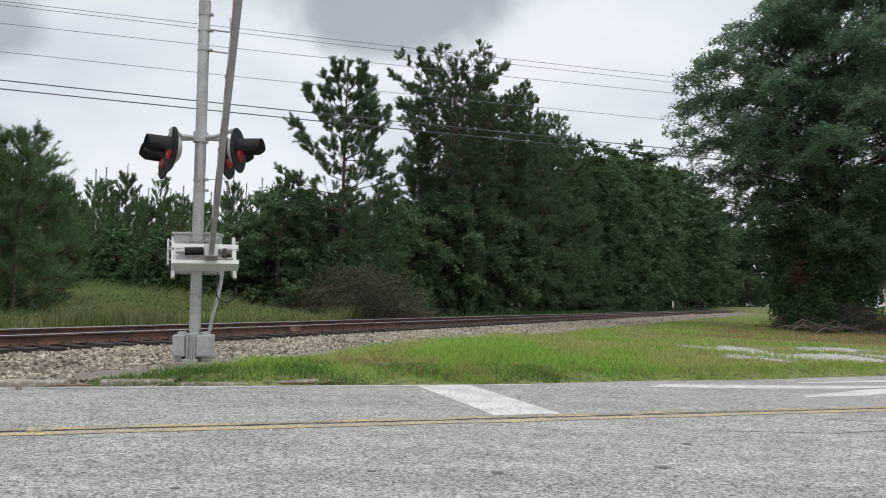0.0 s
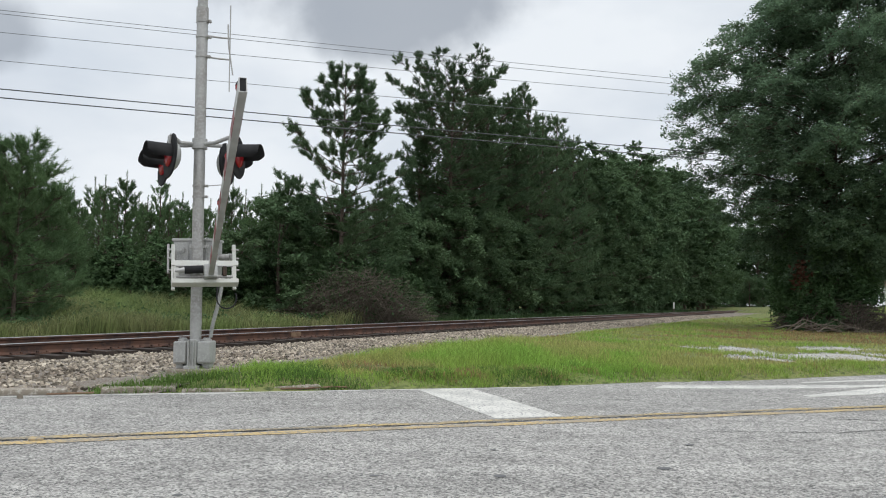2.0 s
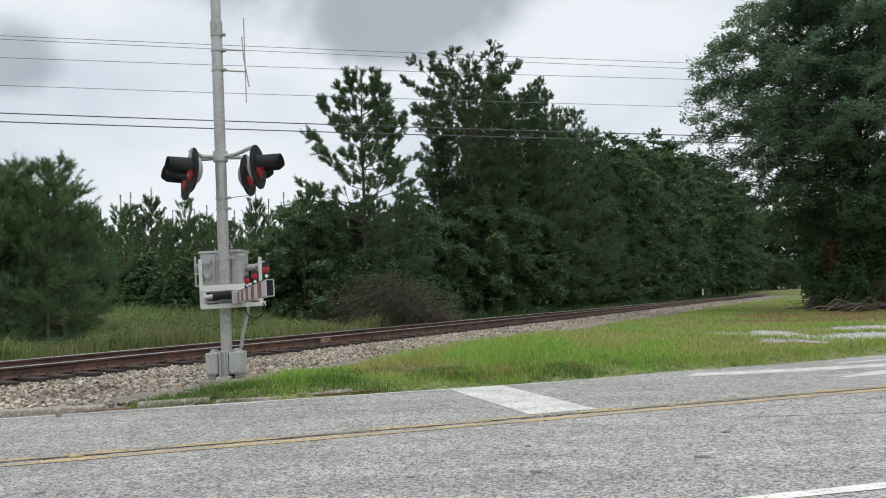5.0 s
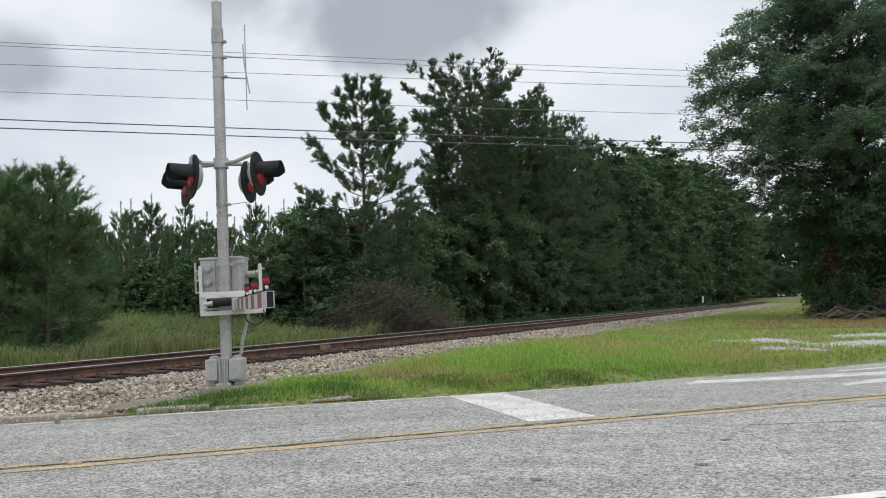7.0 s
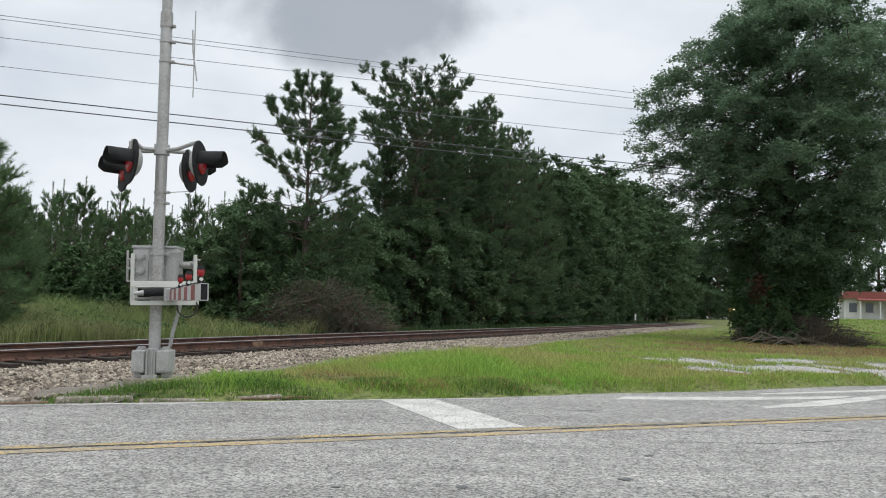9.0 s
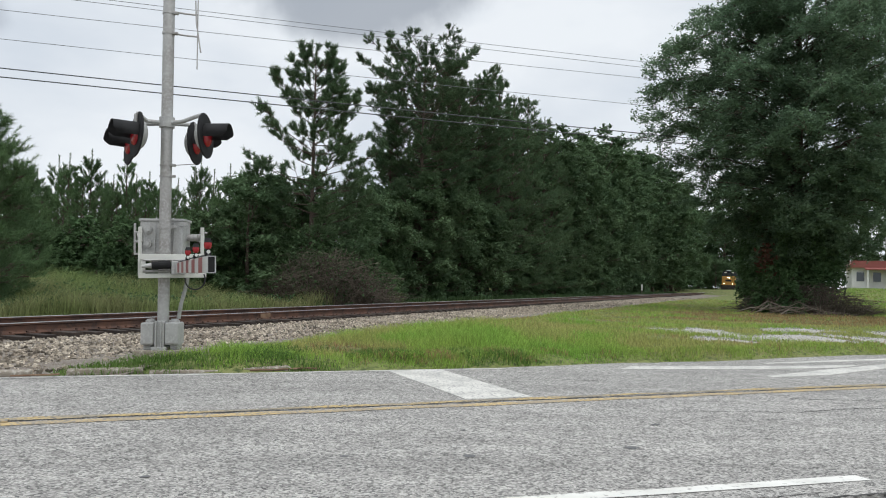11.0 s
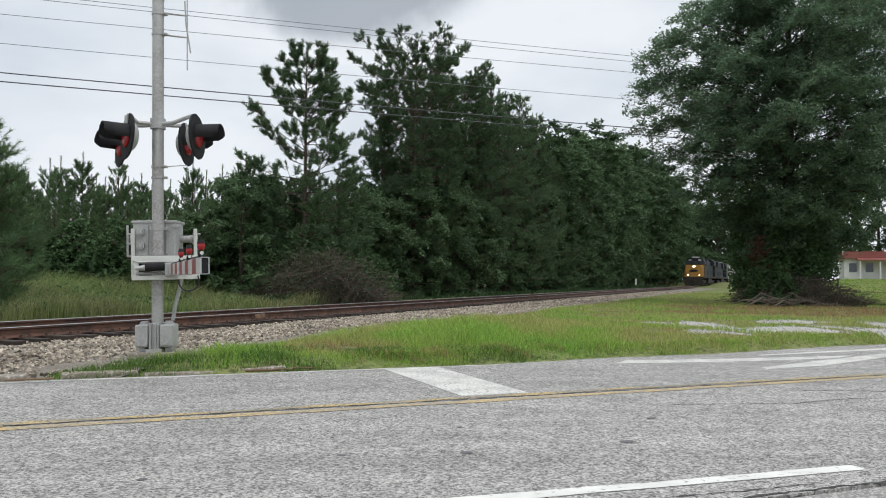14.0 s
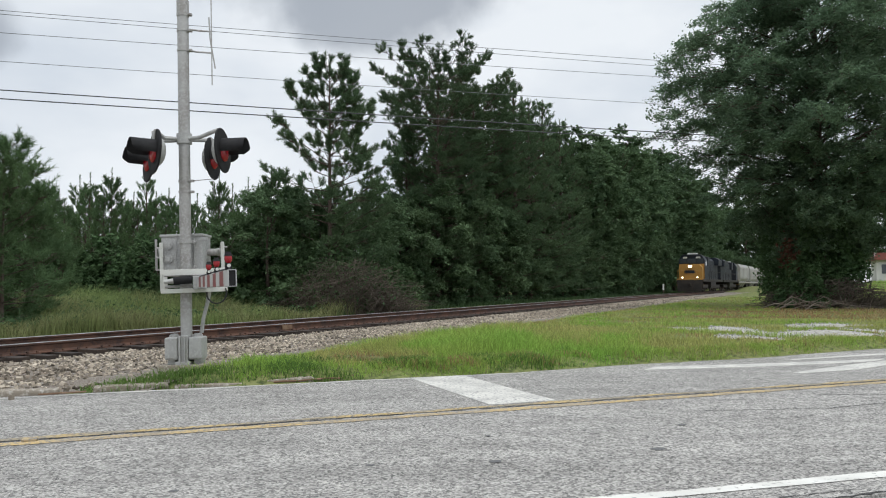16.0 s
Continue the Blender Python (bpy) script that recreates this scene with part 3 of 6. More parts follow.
def build_ballast():
    shapes, f = stone_shapes(14, 3)
    rng = np.random.default_rng(11)
    n = 42000
    # along the track, thick near the crossing
    s = np.concatenate([rng.uniform(-10, 26, int(n * 0.72)), rng.uniform(26, 70, n - int(n * 0.72))])
    off = np.where(rng.random(n) < 0.78, rng.uniform(-5.3, -1.0, n), rng.uniform(-1.0, 3.0, n))
    P = np.array([tuple(track(a, b)) for a, b in zip(s, off)])
    u, v = P[:, 0] * RD.x + P[:, 1] * RD.y, P[:, 0] * RN.x + P[:, 1] * RN.y
    size = rng.uniform(0.018, 0.045, n) * np.where(s > 26, 1.5, 1.0)
    keep = v > ROAD_EDGE + 0.45
    P, size = P[keep], size[keep]
    n = len(P)
    lift = np.interp(off[keep], [-5.3, -4.0, -2.5, -1.6, 1.6, 2.6, 3.4], [0.03, 0.085, 0.088, 0.080, 0.098, 0.07, 0.0])
    P[:, 2] = ground_z(P[:, 0], P[:, 1]) + size * 0.25 + lift
    pick = rng.integers(0, len(shapes), n)
    V = np.array(shapes)[pick] * size[:, None, None] + P[:, None, :]
    k = V.shape[1]
    F = (f[None] + (np.arange(n) * k)[:, None, None]).reshape(-1, 3)
    bed = tagged(new("ballast", mesh_of("ballast", V.reshape(-1, 3), F, [M_STONE])), "pale brown crushed-stone ballast under the track", "ballast", kind="stuff")
    # larger single stones on the shoulder beside the mast
    for j in range(150):
        a, b = rng.uniform(-7, 12), rng.uniform(-5.2, -1.5)
        p = track(a, b)
        r = rng.uniform(0.04, 0.075)
        if j < 14:
            me = mesh_of("stone", shapes[j], f, [M_STONE])
            STONES.append(me)
        attach("stone", STONES[j % 14], bed, m=Matrix.Translation((p.x, p.y, float(ground_z(p.x, p.y)) + 0.085 + r * 0.3)) @ Matrix.Diagonal((r, r, r, 1)) @ pose(0, 0, 0, 0, 0, rng.uniform(0, 360)))
    # the bed itself, a low gravel bank
    ss = np.arange(-11, 200, 1.0)
    offs = np.array([-6.0, -5.4, -4.0, -2.5, -1.6, -0.5, 0.5, 1.6, 2.6, 3.4])
    prof = np.array([-0.02, 0.02, 0.085, 0.09, 0.085, 0.10, 0.10, 0.10, 0.07, -0.04])
    verts = []
    for q in ss:
        for o, h in zip(offs, prof):
            jit = 0.22 * noise.noise(Vector((q * 0.8, o, 0)))
            p = track(q, o + (jit if abs(o) > 3 else 0))
            verts.append((p.x, p.y, float(ground_z(p.x, p.y)) + h))
    k = len(offs)
    i = np.arange(len(verts)).reshape(-1, k)
    fa = np.stack([i[:-1, :-1], i[1:, :-1], i[1:, 1:], i[:-1, 1:]], -1).reshape(-1, 4)
    tagged(new("gravel_bank", mesh_of("gravel_bank", verts, fa, [M_GRAVEL], smooth=True)), "low bank of pale gravel that carries the track", "gravel", kind="structure")


STONES = []
build_ballast()


# ---- crossing signal ----
def disc_lamp(parent, name, at, facing, tilt=0.0):
    """A flasher: dark round background, red lens under a long visor, pale rounded housing behind. Faces -y of its own space."""
    m = Matrix.Translation(at) @ pose(0, 0, 0, tilt, 0, facing)
    bm = tube((0, 0.0, 0), (0, 0.02, 0), 0.272, seg=40)
    bg = part(name, bm, M_BLACK, parent, "black round signal background", m=m)
    # rolled rim
    bm = bmesh.new()
    ring = [(0.272 * math.cos(a), 0.008, 0.272 * math.sin(a)) for a in np.linspace(0, 2 * math.pi, 41)]
    part("rim", pipe(ring, 0.012, 6, bm), M_BLACK, bg)
    # housing: a dome behind
    bm = bmesh.new()
    bmesh.ops.create_uvsphere(bm, u_segments=24, v_segments=12, radius=0.185, matrix=Matrix.Translation((0, 0.02, 0)) @ Matrix.Diagonal((1, 0.62, 1.05, 1)))
    bmesh.ops.delete(bm, geom=[v for v in bm.verts if v.co.y < 0.015], context="VERTS")
    part("housing", bm, M_CAST, bg, "grey rounded lamp housing", smooth=True)
    bm = bmesh.new()
    bmesh.ops.create_uvsphere(bm, u_segments=24, v_segments=12, radius=0.143, matrix=Matrix.Translation((0, -0.01, 0)) @ Matrix.Diagonal((1, 0.3, 1, 1)))
    bmesh.ops.delete(bm, geom=[v for v in bm.verts if v.co.y > 0.0], context="VERTS")
    part("lens", bm, M_LENS, bg, "red signal lens", smooth=True)
    # visor: an open-bottomed tube, longer on top
    verts, faces = [], []
    n = 22
    for r in (0.152, 0.145):
        for k in range(n + 1):
            a = radians(-12 + 204 * k / n)
            long = 0.17 + 0.13 * float(sstep(-0.5, 0.25, math.sin(a)))
            verts += [(r * math.cos(a), -0.002, r * math.sin(a)), (r * math.cos(a), -long, r * math.sin(a) - 0.05 * long)]
    h = 2 * (n + 1)
    for k in range(n):
        a = 2 * k
        faces += [(a, a + 1, a + 3, a + 2), (h + a, h + a + 2, h + a + 3, h + a + 1), (a + 1, h + a + 1, h + a + 3, a + 3)]
    attach("visor", mesh_of("visor", verts, faces, [M_BLACK], smooth=True), bg, "black lamp visor")
    return bg


MAST_AT = (-3.13, 10.0, 0.11)


def build_signal():
    lean = pose(0, 0, 0, 0, -1.2, 0)
    mast = thing("crossing_signal", "grey galvanised crossing signal mast with four red flashers", "crossing signal", Matrix.Translation(MAST_AT) @ lean)
    bm = tube((0, 0, 0.03), (0, 0, 4.66), 0.071, seg=32)
    part("mast", bm, M_GALV, mast, smooth=True)
    bm = tube((0, 0, 4.66), (0, 0, 5.05), 0.064, seg=32)
    tube((0, 0, 5.05), (0, 0, 5.07), 0.066, 0.05, seg=32, bm=bm)
    part("mast_top", bm, M_CAST, mast, "darker grey sleeve on the mast's top", smooth=True)
    bm = tube((0, 0, 4.50), (0, 0, 4.70), 0.078, seg=32)
    part("collar", bm, M_GALV, mast, smooth=True)
    for z in (4.52, 4.31, 4.05, 2.36, 2.22):
        bm = tube((0, 0, z - 0.012), (0, 0, z + 0.012), 0.079, seg=28)
        box((0.05, 0.05, 0.03), Matrix.Translation((0.095, -0.01, z)), 0.004, bm)
        tube((0.09, -0.06, z), (0.09, 0.05, z), 0.008, seg=8, bm=bm)
        part("band_clamp", bm, M_GALV, mast)
    # base: cast junction boxes round the mast's foot on a concrete footing
    bm = box((0.60, 0.56, 0.16), Matrix.Translation((0, 0.05, -0.04)), 0.02)
    part("footing", bm, M_KERB, mast, "low concrete footing")
    base = part("base_casting", box((0.13, 0.30, 0.40), Matrix.Translation((0, 0, 0.20)), 0.02), M_CAST, mast)
    part("foot", box((0.19, 0.34, 0.05), Matrix.Translation((0, -0.01, 0.055)), 0.012), M_CAST, base)
    for sx in (-1, 1):
        bm = box((0.165, 0.26, 0.28), Matrix.Translation((sx * 0.150, -0.02, 0.24)), 0.022)
        jb = part("junction_box", bm, M_CAST, mast, "grey cast junction box")
        part("lid", box((0.15, 0.014, 0.25), Matrix.Translation((sx * 0.150, -0.155, 0.245)), 0.006), M_CAST, jb)
        bm = tube((sx * 0.15, -0.02, 0.375), (sx * 0.15, -0.02, 0.405), 0.06, seg=16)
        tube((sx * 0.15, -0.02, 0.405), (sx * 0.15, -0.02, 0.42), 0.045, seg=16, bm=bm)
        part("cap", bm, M_CAST, jb)
        part("foot", box((0.09, 0.20, 0.07), Matrix.Translation((sx * 0.165, 0.0, 0.075)), 0.01), M_CAST, jb)
    for sx in (-0.03, 0.03):
        part("rib", box((0.014, 0.05, 0.36), Matrix.Translation((sx, -0.165, 0.22)), 0.004), M_CAST, base)
    # flexible conduit on the right
    part("conduit", pipe([(0.16, 0.1, 0.42), (0.19, 0.09, 0.60), (0.24, 0.1, 0.80), (0.27, 0.13, 1.0), (0.28, 0.18, 1.2)], 0.025, 10), M_CAST, mast, "grey flexible conduit", smooth=True)
    # flashers on a cross bracket
    br = part("bracket", tube((0, 0, 2.84), (0, 0, 2.97), 0.095, seg=24), M_CAST, mast, "cast bracket that carries the flashers", smooth=True)
    for sx, tips in ((-1, ((-0.305, -0.30), (-0.54, 0.28))), (1, ((0.52, -0.24), (0.28, 0.34)))):
        for tx, ty in tips:
            bm = pipe([(sx * 0.07, 0.04 * (1 if ty > 0 else -1), 2.90), (sx * 0.22, ty * 0.35, 2.905), (tx * 0.8, ty * 0.9, 2.94), (tx - sx * 0.02, ty, 2.96)], 0.026, 10)
            part("arm", bm, M_CAST, br, smooth=True)
            part("hanger", tube((tx - sx * 0.02, ty, 2.95), (tx - sx * 0.02, ty, 2.62), 0.024), M_CAST, br)
    disc_lamp(mast, "flasher", (-0.28, -0.30, 2.70), -56, -4)
    disc_lamp(mast, "flasher", (-0.56, 0.28, 2.68), -56, -6)
    disc_lamp(mast, "flasher", (0.56, -0.24, 2.70), 86, -3)
    disc_lamp(mast, "flasher", (0.27, 0.34, 2.70), 86, -3)
    # radio antenna on two stand-offs
    an = part("antenna", pipe([(0.36, 0.02, 3.60), (0.36, 0.02, 4.74)], 0.008, 6), M_GALV, mast, "thin vertical antenna rod")
    part("dipole", pipe([(0.335, 0.0, 4.48), (0.345, 0.01, 4.2), (0.40, 0.03, 3.82)], 0.010, 6), M_GALV, an)
    for z in (4.31, 4.03):
        part("stand_off", pipe([(0.07, 0, z + 0.02), (0.2, 0.0, z), (0.36, 0.02, z - 0.01)], 0.012, 8), M_GALV, an)
    part("stand_off", pipe([(0.07, 0, 2.36), (0.36, 0.0, 2.38), (0.37, 0.0, 2.16)], 0.006, 6), M_GALV, mast)
    # gate mechanism behind the mast
    g = part("mechanism_case", box((0.54, 0.36, 0.52), Matrix.Translation((-0.085, 0.30, 1.41)), 0.02), M_CAST, mast, "grey gate mechanism case")
    part("lid", box((0.57, 0.39, 0.035), Matrix.Translation((-0.085, 0.30, 1.675)), 0.012), M_CAST, g)
    for z in (1.55, 1.37):
        bm = tube((-0.245, 0.13, z), (-0.245, 0.085, z), 0.05, seg=18)
        tube((-0.245, 0.09, z), (-0.245, 0.07, z), 0.033, seg=6, bm=bm)
        part("cover_cap", bm, M_CAST, g)
    for sx in (-1, 1):
        part("seam_rib", box((0.012, 0.02, 0.44), Matrix.Translation((sx * 0.115 - 0.04, 0.115, 1.42)), 0.004), M_CAST, g)
    part("hinge", box((0.1, 0.03, 0.05), Matrix.Translation((0.2, 0.115, 1.62)), 0.008), M_CAST, g)
    for z in (1.58, 1.245):
        bm = tube((0, 0, z - 0.02), (0, 0, z + 0.02), 0.08, seg=24)
        box((0.24, 0.03, 0.045), Matrix.Translation((0, 0.06, z)), 0.006, bm)
        u = part("u_bolt", bm, M_GALV, mast)
        for sx in (-0.095, 0.095):
            part("nut", tube((sx, 0.02, z), (sx, 0.075, z), 0.018, seg=6), M_GALV, u)
    for sx in (-1, 1):
        bm = tube((sx * 0.255 - 0.085, 0.34, 1.46), (sx * 0.36 - 0.04, 0.34, 1.46), 0.045, seg=20)
        part("shaft", bm, M_GALV, g, smooth=True)
    # loop of cable below the case
    loop = [(0.40 + 0.125 * math.cos(a), -0.05, 0.92 + 0.13 * math.sin(a)) for a in np.linspace(math.pi, 2 * math.pi + 0.5, 14)]
    part("cable", pipe([(0.24, 0.1, 1.18)] + loop, 0.010, 6), M_RUBBER, mast, "loop of black cable")


PIVOT = (-3.215, 10.33, 1.57)


def build_gate():
    gate = thing("gate_arm", "striped red and grey crossing gate arm on an off-white frame", "gate arm", Matrix.Translation(PIVOT) @ pose(0, 0, 0, 0, 0, 19.5))
    fr = part("gate_frame", box((0.80, 0.05, 0.065), Matrix.Translation((0.03, -0.50, -0.26)), 0.006), M_FRAMEPAINT, gate, "off-white steel frame of the gate")
    part("crossbar", box((0.80, 0.07, 0.055), Matrix.Translation((0.03, -0.50, -0.495)), 0.006), M_FRAMEPAINT, fr)
    part("crossbar_plate", box((0.80, 0.14, 0.012), Matrix.Translation((0.03, -0.43, -0.518)), 0.003), M_FRAMEPAINT, fr)
    for sx in (-1, 1):
        x = sx * 0.345 + 0.03
        part("upright", box((0.055, 0.03, 0.25), Matrix.Translation((x, -0.50, -0.38)), 0.004), M_FRAMEPAINT, fr)
        bm = box((0.02, 0.60, 0.09), Matrix.Translation((x + sx * 0.02, -0.20, -0.30)), 0.004)
        part("side_bar", bm, M_FRAMEPAINT, fr)
        bm = box((0.045, 0.05, 0.62), Matrix.Translation((x + sx * 0.035, -0.12, -0.18)), 0.006)
        part("hanger", bm, M_FRAMEPAINT, fr)
        part("hub", tube((x - sx * 0.03, 0, 0), (x + sx * 0.07, 0, 0), 0.05, seg=18), M_GALV, fr)
        for z in (-0.06, -0.22, 0.06):
            part("bolt", tube((x, -0.12, z), (x + sx * 0.10, -0.12, z), 0.013, seg=6), M_GALV, fr)
    part("weight_bar", box((0.03, 0.05, 0.40), Matrix.Translation((-0.41, 0.02, -0.02)), 0.005), M_GALV, fr)
    # root of the arm
    root = part("arm_bracket", box((0.16, 0.16, 0.17), Matrix.Translation((0.09, -0.58, -0.40)), 0.012), M_CAST, gate, "grey arm bracket")
    part("bumper", tube((0.0, -0.57, -0.36), (-0.22, -0.57, -0.37), 0.05, seg=16), M_BLACK, root, "black rubber sleeve")
    part("bumper_end", tube((-0.22, -0.57, -0.37), (-0.33, -0.57, -0.38), 0.035, 0.02, seg=16), M_GALV, root)
    part("tie_bar", tube((-0.32, -0.52, -0.30), (0.36, -0.52, -0.30), 0.012, seg=8), M_GALV, root)
    part("tie_bar", tube((-0.32, -0.52, -0.44), (0.36, -0.52, -0.44), 0.016, seg=8), M_GALV, root)
    part("weight", box((0.12, 0.09, 0.07), Matrix.Translation((0.08, -0.60, -0.45)), 0.01), M_CAST, root)
    part("latch", box((0.05, 0.08, 0.12), Matrix.Translation((0.26, -0.54, -0.38)), 0.01), M_TIE, root)
    # hollow arm in striped lengths
    arm_z, y0, y1 = -0.40, -0.62, -ARM_LENGTH
    n = 11
    x = 0.09
    w, h, th = 0.052, 0.124, 0.005
    step = (y1 - y0) / n
    for k in range(n):
        a, b = y0 + step * k, y0 + step * (k + 1)
        bm = bmesh.new()
        for sx in (-1, 1):
            box((th, abs(step), h), Matrix.Translation((x + sx * (w / 2), (a + b) / 2, arm_z)), 0, bm)
            box((w - th, abs(step), th), Matrix.Translation((x, (a + b) / 2, arm_z + sx * (h / 2 - th / 2))), 0, bm)
        length = part("arm_length", bm, M_ARM, gate, "hollow grey aluminium arm length")
        for sx in (-1, 1):
            part("sheeting", box((0.003, abs(step) - 0.004, h - 0.006), Matrix.Translation((x + sx * (w / 2 + th / 2 + 0.0015), (a + b) / 2, arm_z))), M_ARMRED if k % 2 else M_ARMWHITE, length, "red reflective sheeting" if k % 2 else "greyish white reflective sheeting")
    # black plate just inside the open end, standing for the hollow's inner shade
    part("arm_end", box((w - 0.008, 0.01, h - 0.012), Matrix.Translation((x, y1 + 0.012, arm_z))), M_BLACK, gate, "black plate in the arm's end, for the hollow's shade")
    for yy in (y1 + 0.30, y1 + 1.5, y1 + 2.6):
        lamp = part("gate_lamp", box((0.045, 0.07, 0.04), Matrix.Translation((x, yy, arm_z + h / 2 + 0.02)), 0.008), M_BLACK, gate, "small red warning lamp on the arm")
        bm = bmesh.new()
        bmesh.ops.create_uvsphere(bm, u_segments=18, v_segments=10, radius=0.030, matrix=Matrix.Translation((x, yy, arm_z + h / 2 + 0.090)) @ Matrix.Diagonal((1, 1, 1.35, 1)))
        part("globe", bm, M_GATELAMP, lamp, "red lamp glass", smooth=True)
        part("hood", tube((x, yy, arm_z + h / 2 + 0.108), (x, yy, arm_z + h / 2 + 0.140), 0.031, 0.018, seg=18), M_BLACK, lamp)
        part("eye", tube((x, yy - 0.052, arm_z + h / 2 + 0.035), (x, yy - 0.06, arm_z + h / 2 + 0.035), 0.014, seg=12), M_FRAMEPAINT, lamp)
        part("stem", tube((x, yy, arm_z + h / 2 + 0.03), (x, yy, arm_z + h / 2 + 0.07), 0.016, seg=10), M_BLACK, lamp)
    part("lamp_cable", pipe([(x, y0, arm_z + h / 2 + 0.012), (x + 0.01, (y0 + y1) / 2, arm_z + h / 2 + 0.02), (x, y1 + 0.15, arm_z + h / 2 + 0.012)], 0.007, 6), M_RUBBER, gate)
    return gate


ARM_LENGTH = 5.0
build_signal()
gate_arm = build_gate()
# seconds and the arm's height over the level, in degrees
GATE = [(0.0, 29.8), (0.5, 27.3), (1.0, 24.5), (1.5, 20.5), (2.0, 17.0), (2.5, 13.5), (3.0, 10.0), (3.5, 7.0), (4.0, 4.0), (4.2, 3.0), (5.0, 0.4), (5.6, 0.0), (6.5, 0.0), (16.0, 0.0)]
GATE_TURN = 19.5


def build_wires():
    """Overhead lines that run beside the road beyond the track."""
    # height over the mast, rise along the road
    for z, rise, r, mat in ((7.43, 0.0075, 0.020, M_WIRE), (7.15, 0.0075, 0.020, M_WIRE), (8.35, 0.0195, 0.010, M_WIRETHIN), (9.27, 0.030, 0.010, M_WIRETHIN), (9.87, 0.0245, 0.010, M_WIRETHIN), (9.99, 0.0295, 0.010, M_WIRETHIN)):
        pts = [road(u, 27.9, z + rise * (u + 4.8) + 0.00018 * ((u - 8) ** 2 - 164)) for u in np.linspace(-45, 75, 41)]
        ob = part("overhead_wire", pipe(pts, r, 5), mat, None)
        tagged(ob, "thick dark overhead cable strung along the road" if mat is M_WIRE else "thin weathered grey overhead power wire", "overhead wire", "overhead wires", "")


build_wires()


# ---- plants ----
def limb_mesh(segments, sides=6):
    """Tapered limbs: a list of (points, radii). Returns verts, faces."""
    verts, faces = [], []
    for pts, radii in segments:
        start = len(verts)
        for i, (p, r) in enumerate(zip(pts, radii)):
            d = (pts[min(i + 1, len(pts) - 1)] - pts[max(i - 1, 0)]).normalized()
            a = d.orthogonal().normalized()
            b = d.cross(a)
            for k in range(sides):
                t = 2 * math.pi * k / sides
                verts.append(tuple(p + r * (a * math.cos(t) + b * math.sin(t))))
        for i in range(len(pts) - 1):
            for k in range(sides):
                q = start + i * sides
                faces.append((q + k, q + (k + 1) % sides, q + sides + (k + 1) % sides, q + sides + k))
    return verts, faces


def shoots(bases, dirs, lengths, rng, needles, reach, width):
    """Pine shoots: needles stand round a short axis and lean towards its tip. Returns verts, tri faces."""
    n = len(bases)
    c, d = np.repeat(bases, needles, 0), np.repeat(dirs, needles, 0)
    t = rng.random((n * needles, 1)) ** 0.8
    p = np.cross(d, rng.normal(0, 1, d.shape))
    p /= np.linalg.norm(p, axis=1)[:, None]
    lean = d * (0.55 + 0.5 * t) + p * 0.75
    lean /= np.linalg.norm(lean, axis=1)[:, None]
    c = c + d * np.repeat(lengths, needles)[:, None] * t
    side = np.cross(lean, rng.normal(0, 1, d.shape))
    side /= np.linalg.norm(side, axis=1)[:, None]
    tip = c + lean * reach * rng.uniform(0.65, 1.15, (len(c), 1))
    v = np.stack([c - side * width / 2, c + side * width / 2, tip], 1)
    return v.reshape(-1, 3), np.arange(len(c) * 3).reshape(-1, 3)


def leaves(centres, rng, size, up=0.4, stretch=1.6):
    """Small pointed leaves (diamonds) at centres. Returns verts, quad faces."""
    n = len(centres)
    nrm = rng.normal(0, 1, (n, 3))
    nrm[:, 2] = np.abs(nrm[:, 2]) + up
    nrm /= np.linalg.norm(nrm, axis=1)[:, None]
    a = np.cross(nrm, rng.normal(0, 1, (n, 3)))
    a /= np.linalg.norm(a, axis=1)[:, None]
    b = np.cross(nrm, a)
    s = (size * rng.uniform(0.6, 1.35, n))[:, None]
    v = np.stack([centres - a * s * stretch / 2, centres + b * s * 0.42 - nrm * s * 0.1, centres + a * s * stretch / 2, centres - b * s * 0.42 - nrm * s * 0.1], 1)
    return v.reshape(-1, 3), np.arange(n * 4).reshape(-1, 4)


def trunk_line(height, rng, bend=0.02, steps=9):
    """Wandering centre line of a trunk."""
    pts, x, y = [], 0.0, 0.0
    for i in range(steps):
        pts.append(Vector((x, y, height * i / (steps - 1))))
        x += rng.normal(0, bend * height / steps)
        y += rng.normal(0, bend * height / steps)
    return pts


def on_line(pts, f):
    f = min(max(f, 0), 0.9999) * (len(pts) - 1)
    i = int(f)
    return pts[i].lerp(pts[i + 1], f - i)


